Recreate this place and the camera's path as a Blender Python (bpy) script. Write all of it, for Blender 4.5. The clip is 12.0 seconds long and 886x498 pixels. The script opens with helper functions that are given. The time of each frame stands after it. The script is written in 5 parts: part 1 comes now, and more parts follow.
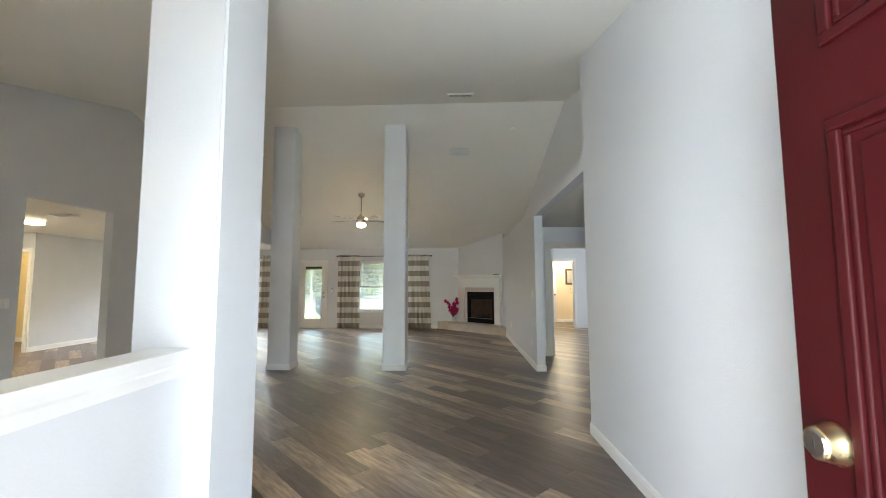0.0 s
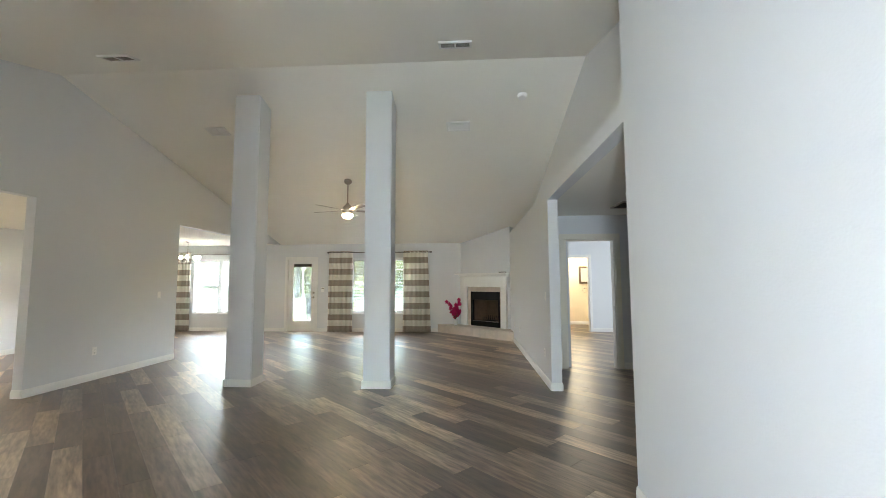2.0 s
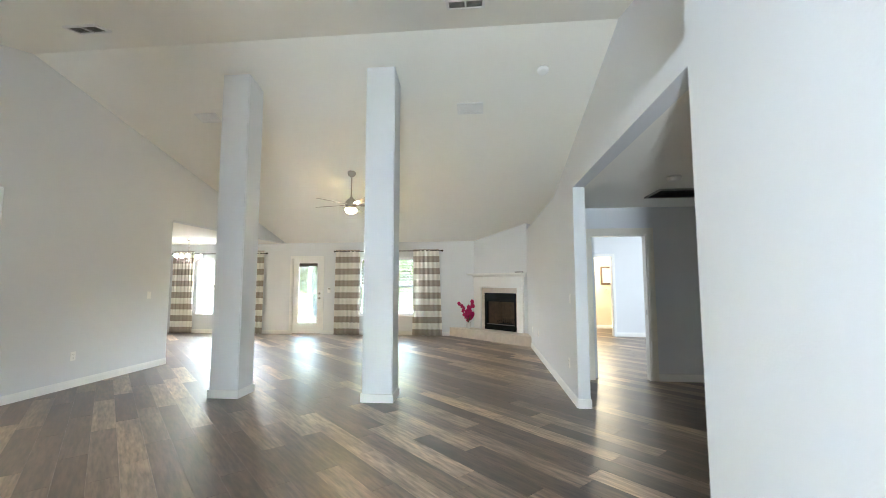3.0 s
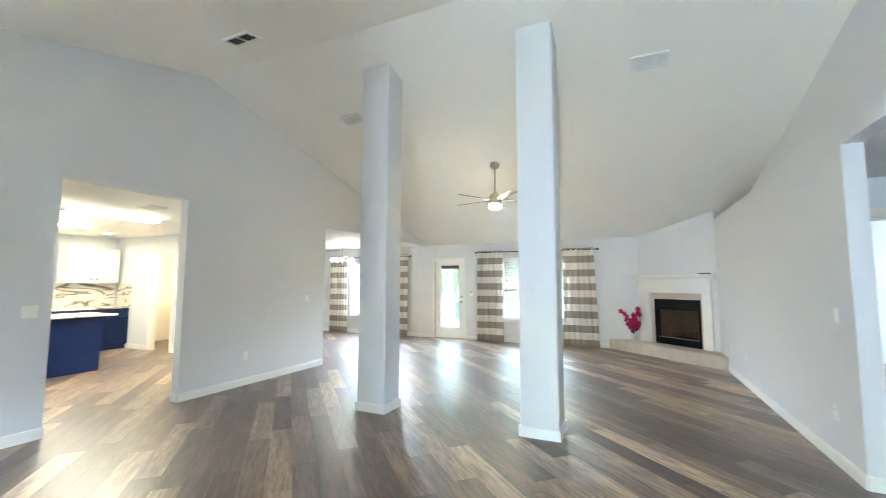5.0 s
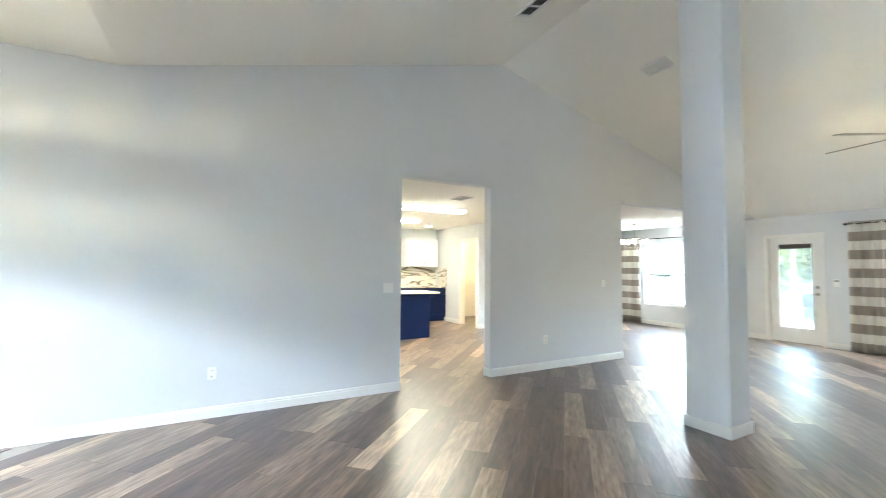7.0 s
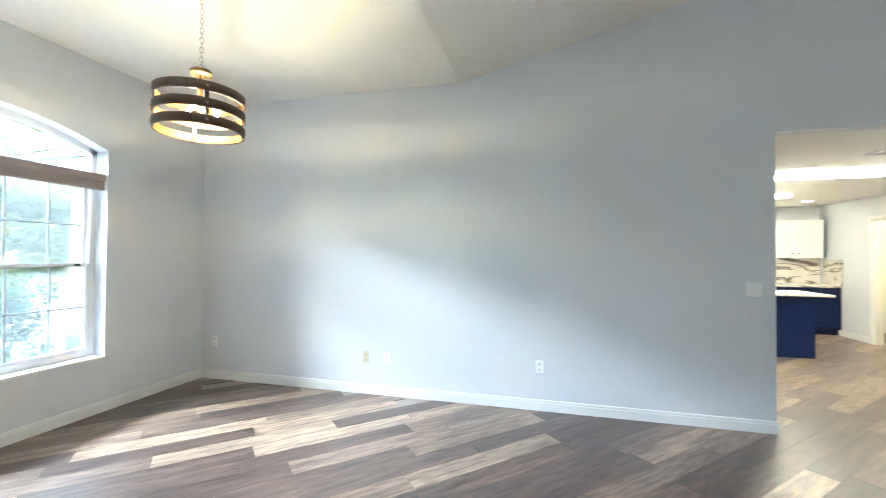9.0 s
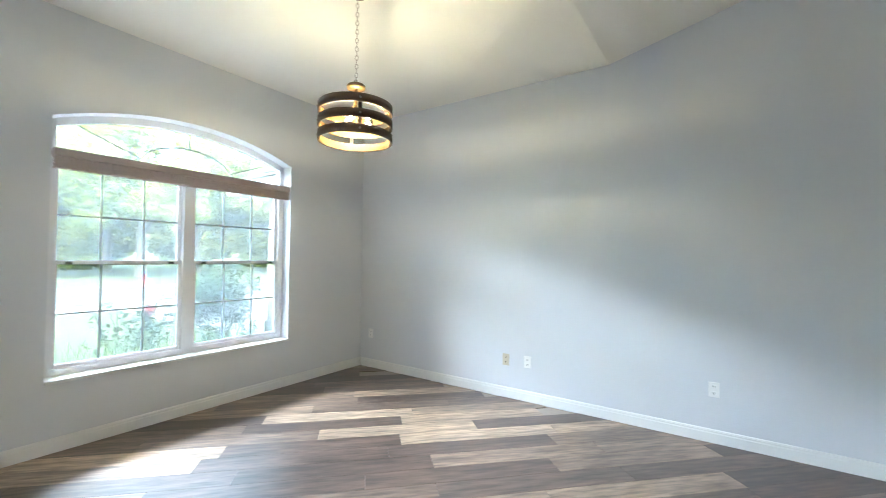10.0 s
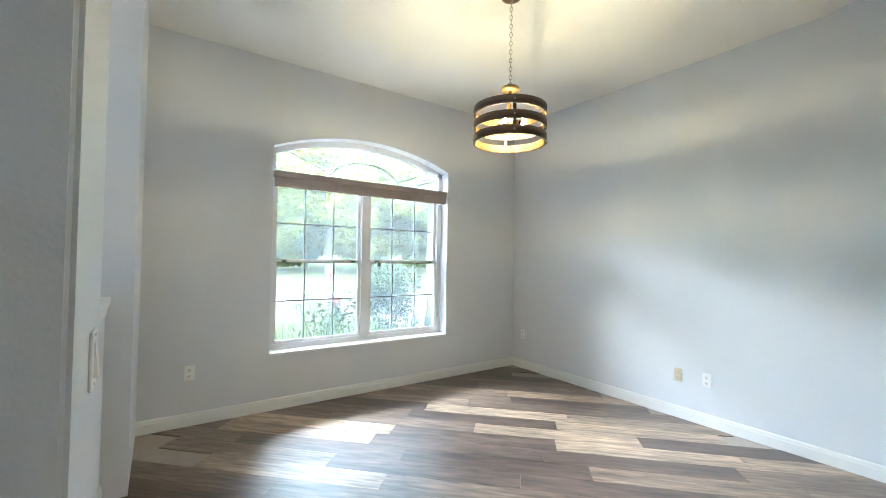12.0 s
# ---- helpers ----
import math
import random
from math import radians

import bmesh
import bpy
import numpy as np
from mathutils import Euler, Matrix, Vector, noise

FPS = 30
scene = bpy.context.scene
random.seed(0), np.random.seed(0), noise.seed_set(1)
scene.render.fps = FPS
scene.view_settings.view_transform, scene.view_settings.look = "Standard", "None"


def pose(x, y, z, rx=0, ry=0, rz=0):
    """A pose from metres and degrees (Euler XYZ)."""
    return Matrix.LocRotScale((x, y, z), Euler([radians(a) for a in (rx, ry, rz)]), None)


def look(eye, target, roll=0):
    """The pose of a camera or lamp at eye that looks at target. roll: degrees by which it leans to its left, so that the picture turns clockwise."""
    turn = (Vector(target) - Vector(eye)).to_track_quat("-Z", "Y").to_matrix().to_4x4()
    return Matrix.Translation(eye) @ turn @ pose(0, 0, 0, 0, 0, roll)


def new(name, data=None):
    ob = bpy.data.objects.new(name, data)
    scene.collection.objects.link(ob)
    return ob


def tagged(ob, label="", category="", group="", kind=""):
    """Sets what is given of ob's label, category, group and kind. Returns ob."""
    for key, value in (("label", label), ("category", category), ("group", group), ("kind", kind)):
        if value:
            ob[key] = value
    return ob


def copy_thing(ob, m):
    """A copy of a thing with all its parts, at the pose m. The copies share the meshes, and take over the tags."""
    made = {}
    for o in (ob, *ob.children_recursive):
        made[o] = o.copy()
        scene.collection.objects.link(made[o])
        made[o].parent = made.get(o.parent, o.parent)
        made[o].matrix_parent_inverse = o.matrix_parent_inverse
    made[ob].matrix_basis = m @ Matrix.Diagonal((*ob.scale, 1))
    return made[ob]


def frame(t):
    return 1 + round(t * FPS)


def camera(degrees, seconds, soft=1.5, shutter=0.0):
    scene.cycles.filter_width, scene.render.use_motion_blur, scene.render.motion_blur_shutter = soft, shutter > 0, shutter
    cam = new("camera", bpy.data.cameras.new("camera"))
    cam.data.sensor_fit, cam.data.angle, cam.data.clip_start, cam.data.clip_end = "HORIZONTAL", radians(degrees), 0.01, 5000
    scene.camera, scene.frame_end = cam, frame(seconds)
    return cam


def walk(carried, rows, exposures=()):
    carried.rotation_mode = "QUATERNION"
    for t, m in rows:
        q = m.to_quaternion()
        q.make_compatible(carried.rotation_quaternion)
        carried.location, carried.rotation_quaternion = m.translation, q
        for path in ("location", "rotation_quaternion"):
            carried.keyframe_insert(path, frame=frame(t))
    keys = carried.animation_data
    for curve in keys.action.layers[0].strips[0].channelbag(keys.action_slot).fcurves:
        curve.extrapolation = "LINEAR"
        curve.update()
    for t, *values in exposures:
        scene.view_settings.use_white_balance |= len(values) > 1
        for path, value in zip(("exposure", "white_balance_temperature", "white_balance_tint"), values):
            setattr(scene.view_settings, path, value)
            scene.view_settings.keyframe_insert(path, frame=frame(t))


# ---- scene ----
cam = camera(95.0, 12.0, soft=0.9, shutter=0.3)
PATH = [
    (0, (-0.161, 0.412, 1.367), (-0.243, 2.403, 1.535), -0.2),
    (0.5, (-0.084, 0.677, 1.442), (-0.182, 2.669, 1.599), -0.1),
    (1, (-0.113, 0.969, 1.381), (-0.211, 2.959, 1.549), -0.1),
    (1.5, (-0.085, 1.259, 1.361), (-0.195, 3.249, 1.527), -0.1),
    (2, (-0.02, 1.584, 1.372), (-0.14, 3.574, 1.534), -0.2),
    (2.5, (0.01, 1.918, 1.354), (-0.13, 3.906, 1.519), -0.1),
    (4.5, (-0.266, 2.932, 1.394), (-0.861, 4.833, 1.57), 0.0),
    (5, (-0.43, 3.031, 1.409), (-1.254, 4.845, 1.581), 0.1),
    (5.5, (-0.585, 3.1, 1.393), (-1.659, 4.779, 1.559), 0.1),
    (6, (-0.739, 3.133, 1.374), (-2.064, 4.624, 1.522), 0.2),
    (6.5, (-0.893, 3.189, 1.375), (-2.453, 4.436, 1.495), 0.4),
    (8.5, (-1.391, 3.259, 1.398), (-3.385, 3.117, 1.443), 0.3),
    (9, (-1.505, 3.223, 1.414), (-3.442, 2.724, 1.446), 0.4),
    (9.5, (-1.591, 3.223, 1.38), (-3.404, 2.38, 1.425), 0.6),
    (10, (-1.612, 3.192, 1.378), (-3.265, 2.066, 1.422), 0.7),
    (10.5, (-1.6, 3.179, 1.382), (-3.084, 1.839, 1.423), 0.9),
    (11, (-1.588, 3.184, 1.365), (-2.923, 1.696, 1.411), 0.9),
    (11.5, (-1.575, 3.181, 1.369), (-2.799, 1.6, 1.411), 1.0),
    (12, (-1.58, 3.175, 1.363), (-2.725, 1.536, 1.406), 1.0),
]
walk(cam, [(t, look(eye, target, roll)) for t, eye, target, roll in PATH],
     exposures=[(0.0, 7.0, 6200, 9), (0.6, 7.25, 6200, 9), (1.5, 7.2, 6150, 8), (2.5, 7.65, 5950, 7), (4.5, 8.1, 5550, 5), (6.5, 7.95, 5450, 5), (9.0, 7.65, 5350, 4), (10.0, 7.3, 5400, 4), (12.0, 7.25, 5500, 4)])

# ---- light of the day, and exposure ----
world = bpy.data.worlds.new("sky")
scene.world = world
world.use_nodes = True
wn, wl = world.node_tree.nodes, world.node_tree.links
sky = wn.new("ShaderNodeTexSky")
sky.sky_type, sky.sun_disc = "NISHITA", False
sky.sun_elevation, sky.sun_rotation = radians(62), radians(40)
wl.new(sky.outputs[0], wn["Background"].inputs[0])
wn["Background"].inputs[1].default_value = 0.15


def lamp(name, kind, energy, colour, m, size=0.1, size_y=None, angle=None):
    data = bpy.data.lights.new(name, kind)
    data.energy, data.color = energy, colour
    if kind == "SUN":
        data.angle = radians(angle)
    elif kind == "AREA":
        data.shape, data.size, data.size_y = "RECTANGLE", size, size_y or size
    else:
        data.shadow_soft_size = size
    ob = new(name, data)
    ob.matrix_world = m
    return ob


SUN_AT = Vector((math.sin(radians(40)) * math.cos(radians(62)), math.cos(radians(40)) * math.cos(radians(62)), math.sin(radians(62))))
lamp("sun", "SUN", 0.7, (1.0, 0.96, 0.91), look(SUN_AT * 50, (0, 0, 0)), angle=40.0)
# Lamps added for sky light: open front doorway, over dining window, under patio roof
# turned aside to brighten the foyer wall more than the near column
lamp("entry_daylight", "AREA", 1.0, (0.95, 0.98, 1.0), look((-0.22, 0.10, 1.1), (0.90, 1.76, 1.1)), 0.42, 1.9)
# fill lamp hung above the sightline outdoors, brightens dining wall and floor
dining_fill = lamp("dining_window_daylight", "AREA", 4.0, (0.96, 0.97, 1.0), look((-2.5, -4.6, 4.2), (-3.5, -0.62, 1.9)), 3.4, 0.9)
dining_fill.data.spread = radians(80)
# two fill lamps added out of view to brighten the rear rooms
lamp("patio_daylight", "AREA", 8.5, (0.95, 0.98, 1.0), look((-2.9, 14.25, 2.33), (-2.9, 12.2, 0.4)), 5.5, 0.5)
lamp("nook_daylight", "AREA", 6.5, (0.95, 0.98, 1.0), look((-7.2, 14.3, 2.45), (-7.2, 12.2, 0.6)), 1.8, 0.5)
# fill lamp added to light the bedroom; the wall behind has no window
lamp("bedroom_window_daylight", "AREA", 0.6, (0.93, 0.97, 1.0), look((6.3, 10.6, 1.4), (2, 10.6, 1.2)), 1.6, 1.3)

# ---- materials ----
MATS = {}


def material(name, colour, rough=0.6, metal=0.0, vary=0.08, scale=3.0, fine=60.0, bump=0.03, stretch=(1, 1, 1), tint=None, transmission=0.0, emit=None, power=0.0, spread=0.12):
    """A surface with broad tint variation, fine grain and relief."""
    m = bpy.data.materials.new(name)
    m.use_nodes = True
    n, l = m.node_tree.nodes, m.node_tree.links
    b = n["Principled BSDF"]
    b.inputs["Metallic"].default_value = metal
    b.inputs["Transmission Weight"].default_value = transmission
    if emit:
        b.inputs["Emission Color"].default_value = (*emit, 1)
        b.inputs["Emission Strength"].default_value = power
    co = n.new("ShaderNodeTexCoord")
    mp = n.new("ShaderNodeMapping")
    mp.inputs["Scale"].default_value = stretch
    l.new(co.outputs["Object"], mp.inputs[0])
    big, small = n.new("ShaderNodeTexNoise"), n.new("ShaderNodeTexNoise")
    big.inputs["Scale"].default_value, small.inputs["Scale"].default_value = scale, fine
    big.inputs["Detail"].default_value, small.inputs["Detail"].default_value = 4, 3
    l.new(mp.outputs[0], big.inputs["Vector"]), l.new(mp.outputs[0], small.inputs["Vector"])
    mix = n.new("ShaderNodeMix")
    mix.data_type = "RGBA"
    dark = tint or tuple(c * (1 - vary) for c in colour)
    light = tuple(min(1, c * (1 + vary * 0.6)) for c in colour)
    mix.inputs[6].default_value, mix.inputs[7].default_value = (*dark, 1), (*light, 1)
    ad = n.new("ShaderNodeMath")
    ad.operation = "MULTIPLY_ADD"
    ad.inputs[1].default_value = 0.35
    l.new(small.outputs[0], ad.inputs[0])
    sc = n.new("ShaderNodeMapRange")
    sc.inputs[1].default_value, sc.inputs[2].default_value, sc.inputs[3].default_value, sc.inputs[4].default_value = 0.3, 0.7, 0.0, 0.65
    l.new(big.outputs[0], sc.inputs[0]), l.new(sc.outputs[0], ad.inputs[2])
    l.new(ad.outputs[0], mix.inputs[0]), l.new(mix.outputs[2], b.inputs["Base Color"])
    rr = n.new("ShaderNodeMapRange")
    rr.inputs[3].default_value, rr.inputs[4].default_value = max(0.02, rough * (1 - spread)), min(1, rough * (1 + spread))
    l.new(big.outputs[0], rr.inputs[0]), l.new(rr.outputs[0], b.inputs["Roughness"])
    if bump:
        bp = n.new("ShaderNodeBump")
        bp.inputs["Strength"].default_value, bp.inputs["Distance"].default_value = bump, 0.01
        l.new(small.outputs[0], bp.inputs["Height"]), l.new(bp.outputs[0], b.inputs["Normal"])
    MATS[name] = m
    return m


WALL = material("wall_paint", (0.71, 0.727, 0.748), 0.5, vary=0.025, scale=1.2, fine=95, bump=0.10)
CEIL = material("ceiling_paint", (0.90, 0.89, 0.83), 0.8, vary=0.025, scale=1.0, fine=55, bump=0.22)
TRIM = material("white_trim_paint", (0.82, 0.82, 0.80), 0.35, vary=0.03, scale=4, fine=40, bump=0.03)
CREAM_TRIM = material("cream_trim_paint", (0.80, 0.77, 0.68), 0.35, vary=0.03, scale=4, fine=40, bump=0.03)
BATHWALL = material("cream_wall_paint", (0.72, 0.62, 0.46), 0.6, vary=0.03, scale=1.2, fine=90, bump=0.10)
# the pantry lamp's yellow light is also put into this wall colour
PANTRYWALL = material("pantry_wall_lamp_tint", (0.74, 0.64, 0.42), 0.6, vary=0.03, scale=1.2, fine=90, bump=0.10)
RED = material("red_door_paint", (0.024, 0.0010, 0.0016), 0.5, vary=0.22, scale=5, fine=160, bump=0.06)
RED.node_tree.nodes["Principled BSDF"].inputs["Specular IOR Level"].default_value = 0.2
BRASS = material("worn_brass", (0.78, 0.62, 0.34), 0.28, 1.0, vary=0.15, scale=30, fine=200)
STEEL = material("brushed_nickel", (0.40, 0.36, 0.32), 0.30, 1.0, vary=0.1, scale=40, fine=300)
IRON = material("bronze_black_metal", (0.045, 0.036, 0.030), 0.42, 0.7, vary=0.2, scale=20, fine=200)
BLACK = material("black_firebox_paint", (0.007, 0.007, 0.007), 0.5, vary=0.3, scale=10, fine=120)
BLACK.node_tree.nodes["Principled BSDF"].inputs["Specular IOR Level"].default_value = 0.12
FIREBRICK = material("firebrick_panel", (0.11, 0.072, 0.045), 0.85, vary=0.4, scale=14, fine=90, bump=0.3)
TILE = material("beige_hearth_tile", (0.62, 0.54, 0.47), 0.45, vary=0.14, scale=8, fine=70, bump=0.05)
GROUT = material("grout", (0.42, 0.37, 0.32), 0.9, vary=0.1, scale=20, fine=150)
PLASTIC = material("white_plastic", (0.88, 0.88, 0.86), 0.3, vary=0.02, scale=20, fine=100, bump=0.0)
IVORY = material("ivory_plastic", (0.62, 0.56, 0.42), 0.3, vary=0.02, scale=20, fine=100, bump=0.0)
SLOT = material("dark_slot", (0.02, 0.02, 0.02), 0.6, vary=0.1)
NAVY = material("navy_cabinet_paint", (0.0035, 0.013, 0.065), 0.4, vary=0.15, scale=5, fine=60, bump=0.03)
NAVY.node_tree.nodes["Principled BSDF"].inputs["Specular IOR Level"].default_value = 0.25
CABWHITE = material("white_cabinet_paint", (0.80, 0.80, 0.78), 0.32, vary=0.03, scale=5, fine=60, bump=0.02)
GRAYVENT = material("gray_vent_metal", (0.36, 0.34, 0.31), 0.5, 0.2, vary=0.12, scale=15, fine=90)
BLIND = material("faux_wood_blind", (0.50, 0.42, 0.38), 0.45, vary=0.15, scale=6, fine=60, stretch=(0.3, 4, 4))
VINYL = material("white_vinyl_frame", (0.80, 0.81, 0.82), 0.3, vary=0.03, scale=6, fine=60, bump=0.02)
MUNTIN = material("gray_muntin", (0.40, 0.41, 0.42), 0.4, vary=0.05, scale=10, fine=60)
BANDWOOD = material("dark_band_wood", (0.085, 0.052, 0.030), 0.45, vary=0.35, scale=8, fine=120, stretch=(1, 1, 6), bump=0.08)
GOLDLEAF = material("antique_gold_lining", (0.15, 0.085, 0.024), 0.42, 0.35, vary=0.2, scale=12, fine=90)
PETAL = material("magenta_petal", (0.50, 0.008, 0.12), 0.55, vary=0.3, scale=30, fine=120)
STEMGREEN = material("dark_green_stem", (0.035, 0.075, 0.020), 0.5, vary=0.3, scale=20, fine=90)
CERAMIC = material("white_ceramic", (0.80, 0.80, 0.79), 0.15, vary=0.03, scale=12, fine=60, bump=0.0)
WIRE = material("white_wire", (0.78, 0.77, 0.74), 0.35, vary=0.03)
# Outdoor base colours offset exposure: ground and stucco darker than real, leaves lighter
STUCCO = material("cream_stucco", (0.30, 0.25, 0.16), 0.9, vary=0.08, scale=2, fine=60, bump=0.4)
SHINGLE = material("gray_shingle", (0.20, 0.185, 0.17), 0.9, vary=0.3, scale=4, fine=40, bump=0.4)
CONCRETE = material("darkened_concrete", (0.13, 0.127, 0.120), 0.85, vary=0.12, scale=1.5, fine=30, bump=0.15)
ASPHALT = material("asphalt", (0.045, 0.045, 0.047), 0.9, vary=0.2, scale=0.8, fine=40, bump=0.2)
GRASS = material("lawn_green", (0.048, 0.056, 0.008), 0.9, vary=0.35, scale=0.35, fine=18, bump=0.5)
LEAF = material("tree_leaf", (0.35, 0.38, 0.12), 0.55, vary=0.5, scale=0.6, fine=6, bump=0.0)
LEAFDARK = material("shrub_leaf", (0.040, 0.080, 0.018), 0.5, vary=0.5, scale=3, fine=20, bump=0.0)
BLADE = material("grass_blade", (0.16, 0.23, 0.05), 0.5, vary=0.4, scale=3, fine=20, bump=0.0)
BARK = material("oak_bark", (0.12, 0.10, 0.08), 0.9, vary=0.4, scale=4, fine=30, stretch=(3, 3, 0.6), bump=0.5)
HYDRANT = material("hydrant_red", (0.40, 0.03, 0.03), 0.5, vary=0.15)
HYDRANTBLUE = material("hydrant_blue", (0.05, 0.16, 0.40), 0.5, vary=0.15)
DARKWICKER = material("dark_patio_metal", (0.04, 0.04, 0.045), 0.5, vary=0.3, scale=20, fine=120)
MIRROR = material("mirror_glass", (0.85, 0.86, 0.86), 0.03, 1.0, vary=0.0, bump=0.0)
BULB = material("bulb_filament_glow", (0.9, 0.8, 0.6), 0.4, emit=(1.0, 0.76, 0.42), power=24.0, bump=0.0)
BOWL = material("frosted_lamp_glow", (0.9, 0.85, 0.7), 0.5, emit=(1.0, 0.72, 0.36), power=1.1, bump=0.0)
TUBE = material("fluorescent_diffuser", (0.85, 0.85, 0.85), 0.5, emit=(1.0, 0.83, 0.56), power=0.6, bump=0.0)
CANDLE = material("chandelier_globe_glow", (0.9, 0.88, 0.8), 0.4, emit=(1.0, 0.88, 0.66), power=0.3, bump=0.0)


def glass_material():
    m = bpy.data.materials.new("window_glass")
    m.use_nodes = True
    n, l = m.node_tree.nodes, m.node_tree.links
    out = n["Material Output"]
    n.remove(n["Principled BSDF"])
    clear, gloss, mix, fr = n.new("ShaderNodeBsdfTransparent"), n.new("ShaderNodeBsdfGlossy"), n.new("ShaderNodeMixShader"), n.new("ShaderNodeFresnel")
    # tint darkens the view outdoors; panes cast no shadow, so daylight enters undimmed
    clear.inputs[0].default_value = (0.39, 0.38, 0.325, 1)
    gloss.inputs["Roughness"].default_value = 0.01
    fr.inputs[0].default_value = 1.45
    # white haze mixed in to lift the dark tones of the view outdoors
    haze, veil = n.new("ShaderNodeBsdfTranslucent"), n.new("ShaderNodeMixShader")
    haze.inputs[0].default_value = (0.86, 0.87, 0.80, 1)
    veil.inputs[0].default_value = 0.02
    l.new(clear.outputs[0], veil.inputs[1]), l.new(haze.outputs[0], veil.inputs[2])
    l.new(fr.outputs[0], mix.inputs[0]), l.new(veil.outputs[0], mix.inputs[1]), l.new(gloss.outputs[0], mix.inputs[2])
    l.new(mix.outputs[0], out.inputs[0])
    return m


GLASS = glass_material()


def let_light_through(m, colour, share):
    n, l = m.node_tree.nodes, m.node_tree.links
    tr, mix = n.new("ShaderNodeBsdfTranslucent"), n.new("ShaderNodeMixShader")
    tr.inputs[0].default_value = (*colour, 1)
    mix.inputs[0].default_value = share
    l.new(n["Principled BSDF"].outputs[0], mix.inputs[1]), l.new(tr.outputs[0], mix.inputs[2])
    l.new(mix.outputs[0], n["Material Output"].inputs[0])


for leafy, tone in ((LEAF, (0.60, 0.62, 0.15)), (LEAFDARK, (0.05, 0.09, 0.02)), (BLADE, (0.2, 0.3, 0.05)), (PETAL, (0.5, 0.02, 0.14))):
    let_light_through(leafy, tone, 0.4)


def curtain_material():
    """Broad woven stripes, off-white and taupe, in a thin cloth that lets some light through."""
    m = material("striped_curtain_cloth", (0.5, 0.5, 0.5), 0.85, vary=0.06, scale=6, fine=400, bump=0.15)
    n, l = m.node_tree.nodes, m.node_tree.links
    b = n["Principled BSDF"]
    co = n["Texture Coordinate"]
    sep = n.new("ShaderNodeSeparateXYZ")
    l.new(co.outputs["Object"], sep.inputs[0])
    wrap = n.new("ShaderNodeMath")
    wrap.operation = "MULTIPLY"
    wrap.inputs[1].default_value = 1 / 0.316
    l.new(sep.outputs["Z"], wrap.inputs[0])
    fract = n.new("ShaderNodeMath")
    fract.operation = "FRACT"
    l.new(wrap.outputs[0], fract.inputs[0])
    less = n.new("ShaderNodeMath")
    less.operation = "LESS_THAN"
    less.inputs[1].default_value = 0.5
    l.new(fract.outputs[0], less.inputs[0])
    mix = n.new("ShaderNodeMix")
    mix.data_type = "RGBA"
    mix.inputs[6].default_value, mix.inputs[7].default_value = (0.93, 0.91, 0.84, 1), (0.46, 0.40, 0.345, 1)
    l.new(less.outputs[0], mix.inputs[0])
    weave = n.new("ShaderNodeMix")
    weave.data_type, weave.blend_type = "RGBA", "MULTIPLY"
    weave.inputs[0].default_value = 0.15
    l.new(mix.outputs[2], weave.inputs[6])
    l.new(n["Noise Texture.001"].outputs[0], weave.inputs[7])
    l.new(weave.outputs[2], b.inputs["Base Color"])
    tr, add = n.new("ShaderNodeBsdfTranslucent"), n.new("ShaderNodeMixShader")
    l.new(mix.outputs[2], tr.inputs[0])
    add.inputs[0].default_value = 0.3
    l.new(b.outputs[0], add.inputs[1]), l.new(tr.outputs[0], add.inputs[2])
    l.new(add.outputs[0], n["Material Output"].inputs[0])
    return m


CLOTH = curtain_material()


def marble_material():
    m = material("veined_stone", (0.76, 0.72, 0.64), 0.2, vary=0.05, scale=3, fine=30, bump=0.0)
    n, l = m.node_tree.nodes, m.node_tree.links
    b = n["Principled BSDF"]
    w = n.new("ShaderNodeTexNoise")
    w.inputs["Scale"].default_value, w.inputs["Detail"].default_value, w.inputs["Distortion"].default_value = 1.5, 4.0, 0.7
    drift = n.new("ShaderNodeMapping")
    drift.inputs["Rotation"].default_value, drift.inputs["Scale"].default_value = (radians(-32), 0, radians(20)), (1.0, 0.8, 3.0)
    l.new(n["Texture Coordinate"].outputs["Object"], drift.inputs[0]), l.new(drift.outputs[0], w.inputs["Vector"])
    gap = n.new("ShaderNodeMath")
    gap.operation = "SUBTRACT"
    gap.inputs[1].default_value = 0.5
    l.new(w.outputs[0], gap.inputs[0])
    ridge = n.new("ShaderNodeMath")
    ridge.operation = "ABSOLUTE"
    l.new(gap.outputs[0], ridge.inputs[0])
    r = n.new("ShaderNodeValToRGB")
    r.color_ramp.elements[0].position, r.color_ramp.elements[0].color = 0.0, (0.20, 0.16, 0.13, 1)
    r.color_ramp.elements[1].position, r.color_ramp.elements[1].color = 0.035, (0.76, 0.72, 0.64, 1)
    l.new(ridge.outputs[0], r.inputs[0]), l.new(r.outputs[0], b.inputs["Base Color"])
    return m


MARBLE = marble_material()


